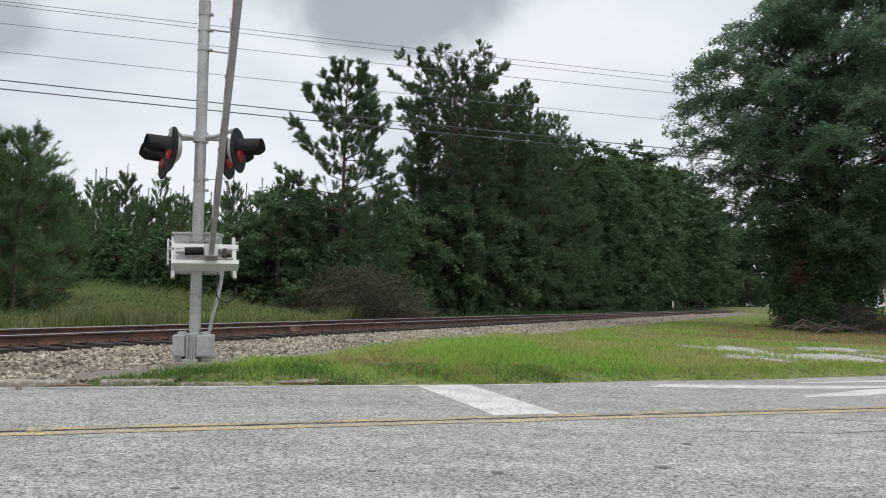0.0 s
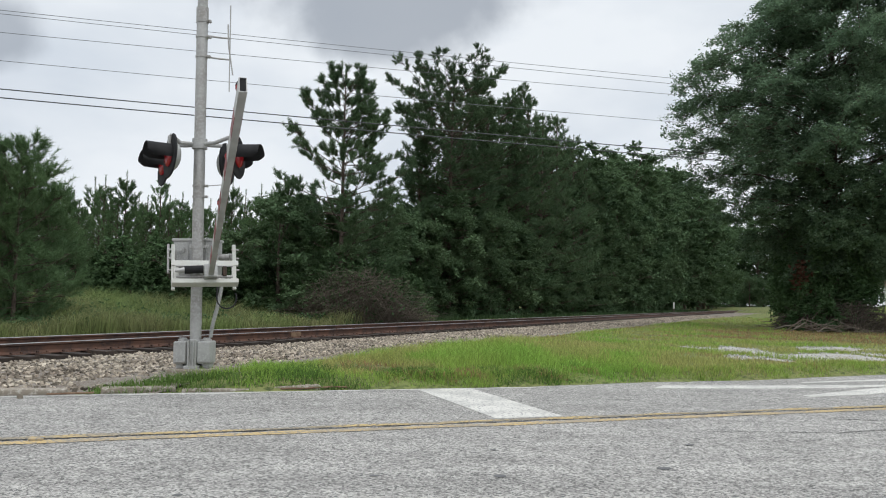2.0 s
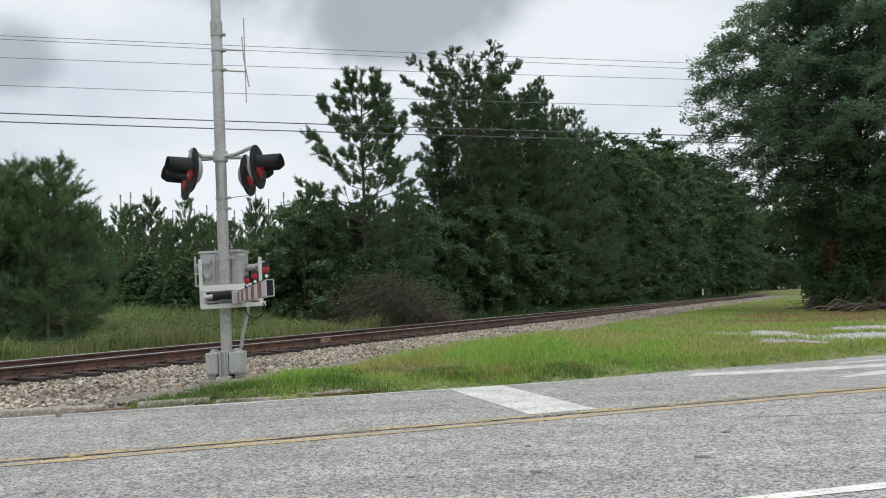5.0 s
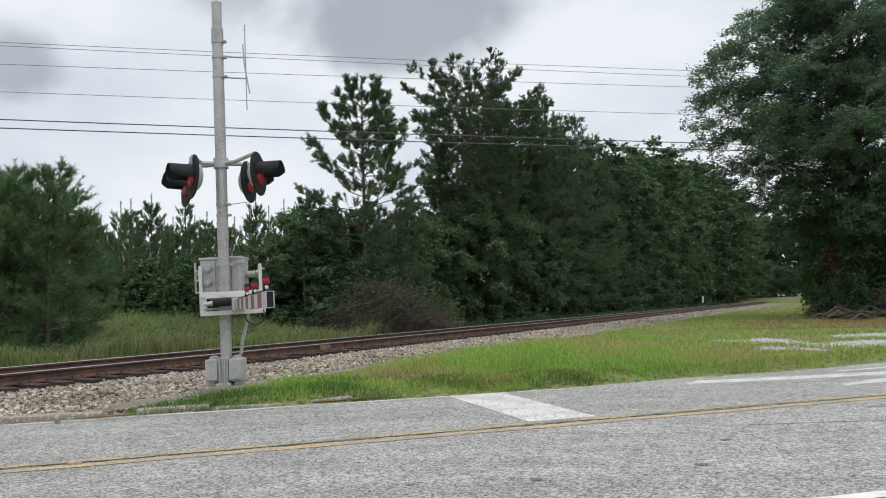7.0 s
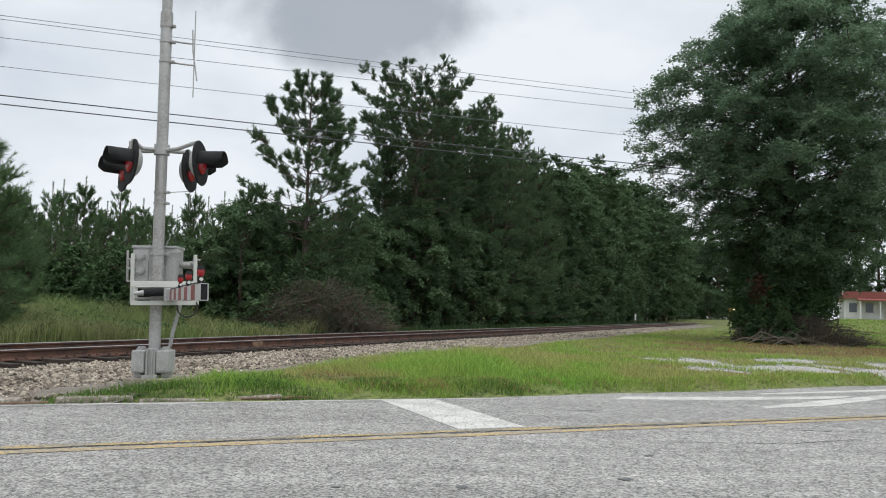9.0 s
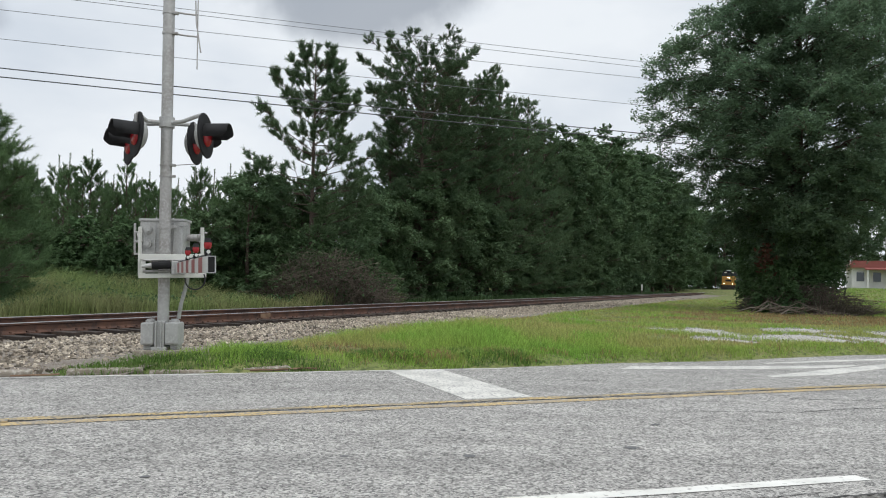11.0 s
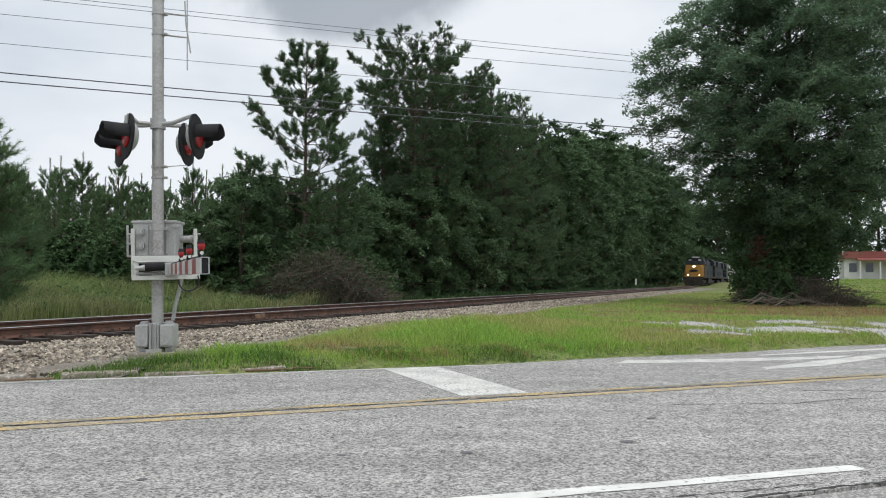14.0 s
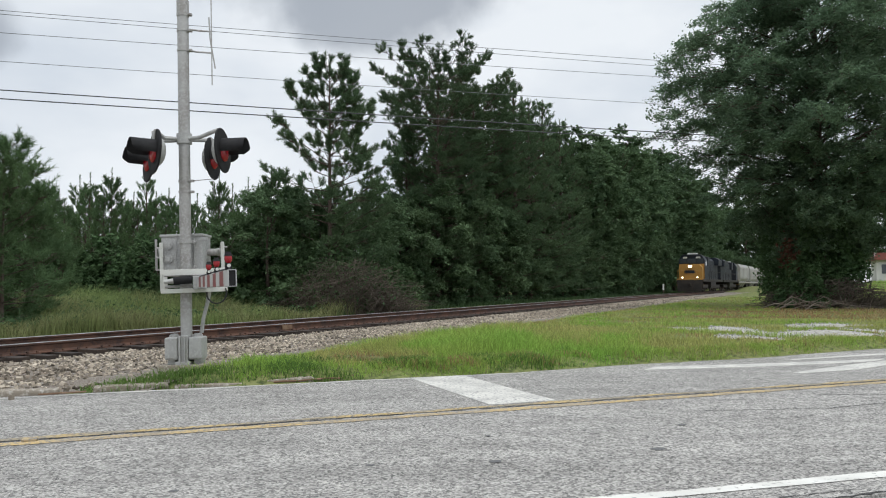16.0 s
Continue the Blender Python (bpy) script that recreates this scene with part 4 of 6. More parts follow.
def pine_meshes(height, bare, spread, seed, gap=0.5, per=5, shoot=(30, 0.17, 0.016), length=0.34, density=1.0, profile=((0, 0.8), (0.3, 1.0), (0.7, 0.8), (1.0, 0.2)), rise=(0.1, 0.7), needle=None, leader=0.7, ring=4, skip=0.15, cluster=4, fan=0.45):
    """A pine: trunk, limbs in whorls, branchlets on the outer limbs that end in brush-like shoots. bare: share of the trunk without live limbs; profile: share of the live crown's height, share of spread."""
    rng = np.random.default_rng(seed)
    pts = trunk_line(height, rng, 0.012)
    r0 = height * 0.013
    segs = [(pts, [r0 * (1 - 0.9 * i / (len(pts) - 1)) for i in range(len(pts))])]
    base, way, long = [], [], []

    def put(p, d, size):
        base.append(tuple(p))
        way.append(tuple(d.normalized()))
        long.append(size)

    z = height * bare
    while z < height - 0.6 * leader:
        g = (z - height * bare) / (height * (1 - bare))
        R = spread * float(np.interp(g, [q[0] for q in profile], [q[1] for q in profile]))
        start = rng.uniform(0, 2 * math.pi)
        for k in range(per):
            if rng.random() < skip:
                continue
            a = start + 2 * math.pi * k / per + rng.normal(0, 0.3)
            L = float(max(0.15, R * rng.uniform(0.6, 1.12)))
            up = rise[0] + (rise[1] - rise[0]) * g + float(rng.normal(0, 0.13))
            d = Vector((math.cos(a), math.sin(a), up)).normalized()
            root = on_line(pts, z / height + float(rng.normal(0, 0.008)))
            line = [root, root + d * L * 0.55 - Vector((0, 0, 0.03 * L)), root + d * L + Vector((0, 0, 0.10 * L))]
            segs.append((line, [r0 * 0.25 * (1 - 0.6 * g), r0 * 0.15 * (1 - 0.6 * g), 0.006]))
            put(line[2], d + Vector((0, 0, 0.5)), length * rng.uniform(0.8, 1.2))
            for j in range(max(2, int(density * (1.5 + 2.3 * L)))):
                h = 1 - 0.72 * float(rng.random()) ** 1.3
                b = on_line(line, h)
                turn = float(rng.choice([-1, 1]) * rng.uniform(0.4, 1.1))
                e = Vector((math.cos(a + turn), math.sin(a + turn), up * 0.6 + float(rng.normal(0.12, 0.22)))).normalized()
                tip = b + e * float((0.12 + 0.34 * L * (1.25 - h)) * rng.uniform(0.6, 1.2))
                segs.append(([b, tip], [0.012, 0.005]))
                for q in range(cluster):
                    put(b.lerp(tip, rng.uniform(0.55, 1.0)), e * 0.6 + Vector((0, 0, 0.55 + 0.3 * g)) + Vector(rng.normal(0, fan, 3)), length * rng.uniform(0.7, 1.2) * (1 - 0.35 * g))
        z += gap * float(rng.uniform(0.7, 1.3)) * (1 - 0.35 * g)
    top = pts[-1] - Vector((0, 0, leader))
    for _ in range(4):
        put(top, Vector((0, 0, 1)), leader)
    for k in range(ring):
        a = 2 * math.pi * (k + rng.random() * 0.5) / max(1, ring)
        put(top, Vector((0.55 * math.cos(a), 0.55 * math.sin(a), 1)), leader * rng.uniform(0.45, 0.7))
    tv, tf = shoots(np.array(base), np.array(way), np.array(long), rng, *shoot)
    lv, lf = limb_mesh(segs, 5)
    return mesh_of("trunk", lv, lf, [M_BARK], smooth=True), mesh_of("crown", tv, tf, [needle or M_NEEDLE])


def broad_meshes(height, radius, low, seed, clumps=110, per=220, leaf=0.17, mat=None, lobes=5, squash=1.0, skirt=0.0, profile=None, thick=0.85, twigs=13):
    """A broad-leaved tree: forked trunk and a crown of leafy sprays on limb ends, uneven, with gaps. low: height of the crown's lowest leaves."""
    rng = np.random.default_rng(seed)
    pts = trunk_line(height * 0.86, rng, 0.03)
    r0 = height * 0.022
    segs = [(pts, [r0 * (1 - 0.9 * i / (len(pts) - 1)) for i in range(len(pts))])]
    cen = []
    for k in range(clumps):
        g = (k + rng.random()) / clumps
        z = low + (height - low) * g
        f = np.clip((z - 0.12 * height) / (height * 0.86), 0.10, 0.98)
        base = on_line(pts, f * 0.9)
        prof = math.sin(math.pi * (0.13 + 0.80 * g) ** (0.85 * squash)) ** 0.65
        if g < 0.3:
            prof = max(prof, skirt)
        if profile:
            prof = float(np.interp(g, [q[0] for q in profile], [q[1] for q in profile]))
        a = k * 2.399963 + rng.normal(0, 0.35)
        lob = 1 + 0.20 * math.sin(lobes * a + seed) + rng.normal(0, 0.10)
        R = float(radius * prof * lob * math.sqrt(rng.uniform(0.16, 1.0)))
        tip = Vector((base.x + R * math.cos(a), base.y + R * math.sin(a), z + rng.normal(0, 0.045 * height)))
        tip.z = max(tip.z, low)
        mid = base.lerp(tip, 0.55) + Vector((0, 0, 0.06 * R))
        if k % 4 == 0:
            segs.append(([base, mid, tip], [r0 * 0.20 * (1.1 - g * 0.7), r0 * 0.10, 0.008]))
        size = float(radius * 0.17 * rng.uniform(0.55, 1.5))
        m = int(per * (size / (radius * 0.17)) ** 2)
        # leaves stand along twigs that fan out and droop a little
        nt = max(6, int(twigs * size / (radius * 0.17)))
        d = rng.normal(0, 0.75, (nt, 3)) * np.array([1, 1, thick]) + np.array([math.cos(a), math.sin(a), 0.12]) * 0.55
        d /= np.linalg.norm(d, axis=1)[:, None]
        length = size * rng.uniform(0.7, 1.7, nt)
        j = rng.integers(0, nt, m)
        t = rng.random(m) ** 0.75
        spray = d[j] * (length[j] * t)[:, None] + rng.normal(0, 0.085 * size + 0.02, (m, 3))
        spray[:, 2] -= 0.22 * size * t ** 2
        cen.append(spray + np.array(tip))
        # twigs
        for j in range(4 if k % 4 == 0 else 0):
            e = tip + Vector(rng.normal(0, 0.5, 3)) * size
            segs.append(([mid.lerp(tip, 0.6), mid.lerp(e, 0.8), e], [0.02, 0.012, 0.004]))
    v, f = leaves(np.concatenate(cen), rng, leaf, up=0.9)
    lv, lf = limb_mesh(segs, 5)
    return mesh_of("trunk", lv, lf, [M_BARK], smooth=True), mesh_of("crown", v, f, [mat or M_LEAF])


def oak_meshes(height, radius, low, seed, limbs=185, boughs=13, twigs=9, per=20, leaf=0.080):
    """A spreading oak: limbs that rise, arch and droop at the tip, each with flat leafy boughs to both sides, in tiers with gaps between."""
    rng = np.random.default_rng(seed)
    pts = trunk_line(height * 0.93, rng, 0.02)
    r0 = height * 0.024
    segs = [(pts, [r0 * (1 - 0.9 * i / (len(pts) - 1)) for i in range(len(pts))])]
    cen = []
    for k in range(limbs):
        g = (k + rng.random()) / limbs
        z = low + (height - low) * g
        reach = float(np.interp(g, [q[0] for q in OAK_SHAPE], [q[1] for q in OAK_SHAPE]))
        a = k * 2.399963 + rng.normal(0, 0.25)
        R = float(radius * reach * min(1.05, 1 + rng.normal(0, 0.09)) * (1.0 if k % 3 else rng.uniform(0.45, 0.8)))
        out = Vector((math.cos(a), math.sin(a), 0))
        root = on_line(pts, max(0.12, (z - 0.30 * R) / (height * 0.93)))
        tip = Vector((root.x, root.y, z)) + out * R
        tip.z = max(tip.z - 0.10 * R, 0.8)
        mid = root.lerp(tip, 0.55) + Vector((0, 0, 0.17 * R))
        line = [root, root.lerp(mid, 0.5) + Vector((0, 0, 0.05 * R)), mid, mid.lerp(tip, 0.55) + Vector((0, 0, 0.05 * R)), tip]
        segs.append((line, [r0 * q * (1.15 - g) for q in (0.20, 0.15, 0.10, 0.06, 0.02)]))
        nb = max(5, int(boughs * (0.45 + 0.75 * reach)))
        for j in range(nb):
            h = 0.16 + 0.84 * (j + float(rng.random())) / nb
            b = on_line(line, h)
            turn = (1 if j % 2 else -1) * float(rng.uniform(0.45, 1.15)) * (1.15 - 0.6 * h)
            e = Vector((math.cos(a + turn), math.sin(a + turn), float(rng.normal(0.06, 0.38))))
            L = float((0.35 + 0.30 * R * (1.2 - h)) * rng.uniform(0.7, 1.25))
            end = b + e * L - Vector((0, 0, 0.13 * L))
            if j % 2 == 0:
                segs.append(([b, b.lerp(end, 0.5) + Vector((0, 0, 0.05 * L)), end], [0.024, 0.014, 0.005]))
            t0 = rng.random(twigs) ** 0.7
            yaw = a + turn + rng.normal(0, 0.75, twigs)
            tl = rng.uniform(0.18, 0.55, twigs)
            lift = rng.normal(0.1, 0.45, twigs)
            m = twigs * per
            i = np.repeat(np.arange(twigs), per)
            t = rng.random(m) ** 0.8
            root_pt = np.array(b)[None] + (np.array(end) - np.array(b))[None] * t0[:, None]
            c = root_pt[i] + np.stack([np.cos(yaw[i]) * tl[i] * t, np.sin(yaw[i]) * tl[i] * t, (lift[i] - 0.10) * tl[i] * t], -1)
            cen.append(c + rng.normal(0, 1, (m, 3)) * np.array([0.09, 0.09, 0.075]))
    v, f = leaves(np.concatenate(cen), rng, leaf, up=1.1)
    lv, lf = limb_mesh(segs, 5)
    return mesh_of("trunk", lv, lf, [M_BARK], smooth=True), mesh_of("crown", v, f, [M_OAK])


def vine_curtain(radius, top, count, seed):
    """Strands of vine leaves that hang round an oak's trunk down to the ground."""
    rng = np.random.default_rng(seed)
    cen = []
    for _ in range(count):
        a, r = rng.uniform(0, 2 * math.pi), radius * math.sqrt(rng.uniform(0.15, 1.0))
        hi = top * rng.uniform(0.45, 1.0) * (1.15 - 0.4 * r / radius)
        lo = hi * rng.uniform(0.0, 0.35)
        m = int(46 * (hi - lo))
        z = rng.uniform(lo, hi, m)
        c = np.stack([r * math.cos(a) + 0.10 * np.sin(z * 1.3 + a), r * math.sin(a) + 0.10 * np.cos(z * 1.7 + a), z], -1)
        cen.append(c + rng.normal(0, 1, (m, 3)) * np.array([0.13, 0.13, 0.06]))
    return leaves(np.concatenate(cen), rng, 0.10, up=0.2)


def plant(name, meshes, at, label, category, turn=0.0, size=1.0, group="", lean=0.0, tall=1.0):
    z = float(ground_z(at[0], at[1])) - 0.05
    ob = thing(name, label, category, Matrix.Translation((at[0], at[1], z)) @ pose(0, 0, 0, lean, 0, turn) @ Matrix.Diagonal((size, size, size * tall, 1)), group)
    attach("trunk", meshes[0], ob)
    attach("crown", meshes[1], ob)
    return ob


def azimuth(deg, dist):
    """A place dist metres ahead (along y) at that angle from straight ahead."""
    return (dist * math.tan(radians(deg)), dist)


# share of the height, share of the greatest radius
OAK_SHAPE = [(0, 0.25), (0.06, 0.40), (0.12, 0.55), (0.28, 0.78), (0.35, 0.98), (0.5, 1.0), (0.68, 0.95), (0.81, 0.70), (0.92, 0.42), (1.0, 0.10)]
# crowns: share of the live crown's height, share of the spread
OPEN_CROWN = ((0, 0.70), (0.2, 0.95), (0.45, 1.0), (0.62, 0.80), (0.85, 0.50), (1.0, 0.14))
ROUND_CROWN = ((0, 0.60), (0.2, 0.75), (0.45, 0.85), (0.65, 1.0), (0.85, 1.0), (0.95, 0.80), (1.0, 0.55))
SPIRE_CROWN = ((0, 1.0), (0.35, 0.90), (0.6, 0.58), (0.8, 0.28), (1.0, 0.05))
CONE_CROWN = ((0, 1.0), (0.25, 0.95), (0.6, 0.60), (0.85, 0.28), (1.0, 0.08))


def build_trees():
    rng = random.Random(12)
    # tall loblolly pines
    tall_a = pine_meshes(11.0, 0.08, 2.75, 21, gap=0.44, per=5, shoot=(74, 0.17, 0.016), length=0.40, density=1.2, profile=OPEN_CROWN, rise=(-0.05, 0.75), leader=0.6, fan=0.35)
    tall_b = pine_meshes(13.8, 0.12, 3.4, 22, gap=0.46, per=6, shoot=(44, 0.18, 0.020), length=0.42, density=1.45, profile=ROUND_CROWN, rise=(-0.1, 0.50), leader=0.5, ring=6, skip=0.2)
    tall_c = pine_meshes(15.0, 0.08, 3.1, 23, gap=0.66, per=6, shoot=(30, 0.20, 0.026), length=0.46, density=0.8, profile=CONE_CROWN, rise=(-0.1, 1.0), leader=1.1)
    lab = "tall loblolly pine with an open dark green crown"
    plant("pine_tree", tall_a, row_place(-7.5, 6.0), lab, "pine tree", 40, 1.0, "tall pines")
    plant("pine_tree", tall_b, row_place(0.35, 6.2), "tall loblolly pine with a dense rounded crown", "pine tree", 10, 1.0, "tall pines")
    for az, off, h, mesh, mh, turn in ((3.0, 7.4, 14.2, tall_b, 13.9, 120), (5.9, 6.8, 16.4, tall_c, 15, 80), (4.6, 7.2, 15.4, tall_c, 15, 200), (7.0, 6.6, 15.6, tall_c, 15, 310), (8.0, 6.5, 16.2, tall_c, 15, 20), (9.3, 6.5, 15.6, tall_c, 15, 150), (10.2, 6.7, 14.6, tall_c, 15, 60), (-1.9, 7.6, 10.2, tall_c, 15, 250), (1.6, 6.6, 11.0, tall_c, 15, 95)):
        plant("pine_tree", mesh, row_place(az, off), "dark green pine in the tree row beyond the track", "pine tree", turn, h / mh, "tall pines")
    # broad-leaved wood beyond the track: low growth in front, tall trees behind
    low = [broad_meshes(6.0, 2.5, 0.2, 31 + k, clumps=75, per=300, leaf=0.10, skirt=0.85, thick=0.5) for k in range(3)]
    high = [broad_meshes(14.0, 3.8, 1.0, 36 + k, clumps=120, per=230, leaf=0.19, skirt=0.5, thick=0.5) for k in range(3)]
    lab = "leafy broad-leaved tree in the wood beyond the track"
    s = 15.5
    while s < 100:
        size = rng.uniform(0.80, 1.05) if s < 28 else rng.uniform(0.95, 1.35)
        p = track(s, rng.uniform(6.0, 7.0) + (1.0 if s < 20 else 0) + 2.4 * max(0, size - 0.9))
        plant("tree", low[rng.randrange(3)], (p.x, p.y), lab, "tree", rng.uniform(0, 360), size, "wood beyond the track", 0, rng.uniform(0.9, 1.15))
        s += rng.uniform(2.0, 3.0) * (1 + s / 120)
    s = 38.0
    while s < 165:
        p = track(s, rng.uniform(7.2, 9.2))
        size = rng.uniform(0.75, 0.95) if s < 55 else rng.uniform(1.0, 1.15) if s < 75 else rng.uniform(1.25, 1.5)
        plant("tree", high[rng.randrange(3)], (p.x, p.y), "tall " + lab, "tree", rng.uniform(0, 360), size, "wood beyond the track")
        s += rng.uniform(3.6, 4.8) * (1 + s / 130)
    for az, h in ((12.5, 17.2), (13.6, 18.7), (14.7, 20.3), (15.8, 22.2), (16.9, 24.0)):
        plant("tree", high[int(az) % 3], row_place(az, 9.5), "tall " + lab, "tree", az * 90, h / 14, "wood beyond the track")
    # the wood closes behind the far end of the track, and stands behind the house
    for k in range(9):
        at = azimuth(19.3 + 0.85 * k, 235 + 12 * (k % 3))
        plant("tree", high[k % 3], at, "tall leafy tree closing the far end of the track", "tree", 40 * k, 1.9, "wood at the far end")
        at = azimuth(19.6 + 0.85 * k, 222 + 9 * (k % 2))
        plant("tree", low[k % 3], at, "low leafy tree closing the far end of the track", "tree", 70 * k, 1.6, "wood at the far end")
    for az, d, size in ((27.5, 120, 1.1), (29.5, 110, 1.0), (31.6, 98, 1.0), (33.6, 92, 1.0), (35.6, 88, 1.0)):
        plant("tree", high[int(d) % 3], azimuth(az, d), "leafy broad-leaved tree beside the white house", "tree", d * 7, size, "trees at the house")
    for az, off, size in ((-3.6, 9.0, 0.95), (-2.2, 10.0, 1.0), (-0.8, 10.5, 1.1), (0.8, 10.0, 1.2), (-4.8, 10.0, 0.9), (2.0, 10.5, 1.2)):
        plant("tree", low[int(abs(az * 10)) % 3], row_place(az, off), lab, "tree", az * 50, size, "wood beyond the track")
    # young pines at the field's back
    young = [pine_meshes(6.6, 0.12, 1.2, 41 + k, gap=0.46, per=5, shoot=(32, 0.13, 0.022), length=0.42, density=0.8, profile=SPIRE_CROWN, rise=(0.3, 0.9), needle=M_YOUNG, leader=1.2, ring=3, cluster=3, fan=0.18) for k in range(4)]
    for k in range(96):
        az = -35 + 28 * (k + rng.random()) / 96
        d = rng.uniform(33, 56)
        plant("young_pine", young[k % 4], azimuth(az, d), "young green pine in a dense thicket", "pine tree", rng.uniform(0, 360), rng.uniform(0.74, 1.04) * (0.55 + d / 95) * (1.06 if az < -20 else 0.94), "young pines", 0, rng.uniform(0.95, 1.15))
    for az, d, sz in ((-11.7, 34, 1.0), (-10.7, 35, 0.86), (-12.6, 36, 0.88)):
        plant("young_pine", young[1], azimuth(az, d), "young green pine at the thicket's edge", "pine tree", az * 70, sz, "young pines", 0, 1.0)
    # nearer bushy pines at the field's edge
    near = [pine_meshes(5.2, 0.10, 1.5, 51 + k, gap=0.36, per=5, shoot=(44, 0.17, 0.014), length=0.42, density=1.2, profile=((0, 0.95), (0.3, 1.0), (0.55, 0.80), (0.8, 0.42), (1.0, 0.12)), rise=(0.0, 1.1), needle=M_YOUNG, leader=0.7, ring=5) for k in range(2)]
    for k, (az, d, sz, turn) in enumerate(((-28.7, 19.8, 0.98, 0), (-30.6, 20.6, 1.0, 130), (-31.6, 19.2, 0.92, 220), (-34, 20.0, 1.0, 80), (-27.0, 22.5, 0.78, 180), (-36.5, 19.5, 1.0, 30))):
        plant("bushy_pine", near[k % 2], azimuth(az, d), "bushy young pine beside the track", "pine tree", turn, sz, "bushy pines")
    # shrubs below the thicket
    shrub = [broad_meshes(2.6, 1.7, 0.05, 61 + k, clumps=36, per=110, leaf=0.11, mat=M_SCRUB, skirt=0.9) for k in range(2)]
    for k in range(48):
        az = rng.uniform(-34, -3)
        d = rng.uniform(32.5, 37) if az < -9 else rng.uniform(34, 37)
        plant("shrub", shrub[k % 2], azimuth(az, d), "green leafy shrub at the edge of the thicket", "shrub", rng.uniform(0, 360), rng.uniform(0.6, 1.2), "shrubs at the thicket", 0, rng.uniform(0.8, 1.2))
    # the great oak beside the side turning
    oak = oak_meshes(15.9, 6.15, 2.4, 71)
    ob = plant("oak_tree", oak, azimuth(26.4, 33), "large spreading oak with dense dark leaves and hanging vines", "oak tree", 30)
    v, f = vine_curtain(1.95, 5.6, 140, 73)
    attach("vines", mesh_of("vines", v, f, [M_SCRUB]), ob, "curtain of hanging vine leaves", m=pose(0, 0, 0, 0, 0, -30) @ Matrix.Translation((-0.35, 0, 0)))["kind"] = "stuff"
    r2 = np.random.default_rng(5)
    c = r2.normal(0, 1, (150, 3)) * np.array([0.18, 0.2, 0.45]) + np.array([-2.1, -1.7, 2.2])
    v, f = leaves(c, r2, 0.12)
    t = pose(0, 0, 0, 0, 0, -30)
    attach("withered_spray", mesh_of("withered_spray", v, f, [M_RUSTLEAF]), ob, "spray of rust-brown withered leaves", m=t)["kind"] = "stuff"
    # undergrowth round its foot
    for az, d, sz in ((24.9, 31, 0.55), (25.9, 30.8, 0.7), (26.9, 31.5, 0.65), (25.3, 33.5, 0.75)):
        plant("shrub", shrub[int(az) % 2], azimuth(az, d), "dark leafy undergrowth at the oak's foot", "shrub", az * 40, sz, "undergrowth at the oak")


build_trees()


def blades(P, rng, height, width, lean=0.35):
    """Grass blades: two bent triangles each, from ground points P."""
    n = len(P)
    a = rng.uniform(0, 2 * math.pi, n)
    side = np.stack([np.cos(a), np.sin(a), np.zeros(n)], -1)
    b = rng.uniform(0, 2 * math.pi, n)
    out = np.stack([np.cos(b), np.sin(b), np.zeros(n)], -1) * (lean * rng.random(n) ** 0.7)[:, None]
    h = (height * rng.uniform(0.55, 1.25, n))[:, None]
    w = np.asarray(width).reshape(-1, 1) if np.ndim(width) else width
    up = np.array([0, 0, 1.0])
    base = P - up * 0.02
    midp = base + h * 0.55 * up + out * h * 0.35
    tip = base + h * up * (1 - 0.25 * lean) + out * h * 1.1
    v = np.stack([base - side * w / 2, base + side * w / 2, midp + side * w * 0.35, midp - side * w * 0.35, tip, tip + side * 0.001], 1)
    f = (np.array([[0, 1, 2, 3], [3, 2, 5, 4]])[None] + 6 * np.arange(n)[:, None, None]).reshape(-1, 4)
    return v.reshape(-1, 3), f


def scatter(n, rng, az0, az1, d0, d1):
    """Points of the plan, denser near the road."""
    az = np.radians(rng.uniform(az0, az1, n))
    d = d0 * (d1 / d0) ** rng.random(n)
    return d * np.tan(az), d


def patchy(x, y, scale, seed):
    return np.array([noise.noise(Vector((a * scale, b * scale, seed))) for a, b in zip(x, y)])


def grass(name, x, y, keep, height, width, mat, label, rng, lean=0.35):
    x, y = x[keep], y[keep]
    if np.ndim(height):
        height = height[keep]
    w = width * (0.55 + 0.035 * np.hypot(x, y))
    P = np.stack([x, y, ground_z(x, y)], -1)
    v, f = blades(P, rng, height, w, lean)
    return tagged(new(name, mesh_of(name, v, f, [mat])), label, "grass", kind="stuff")


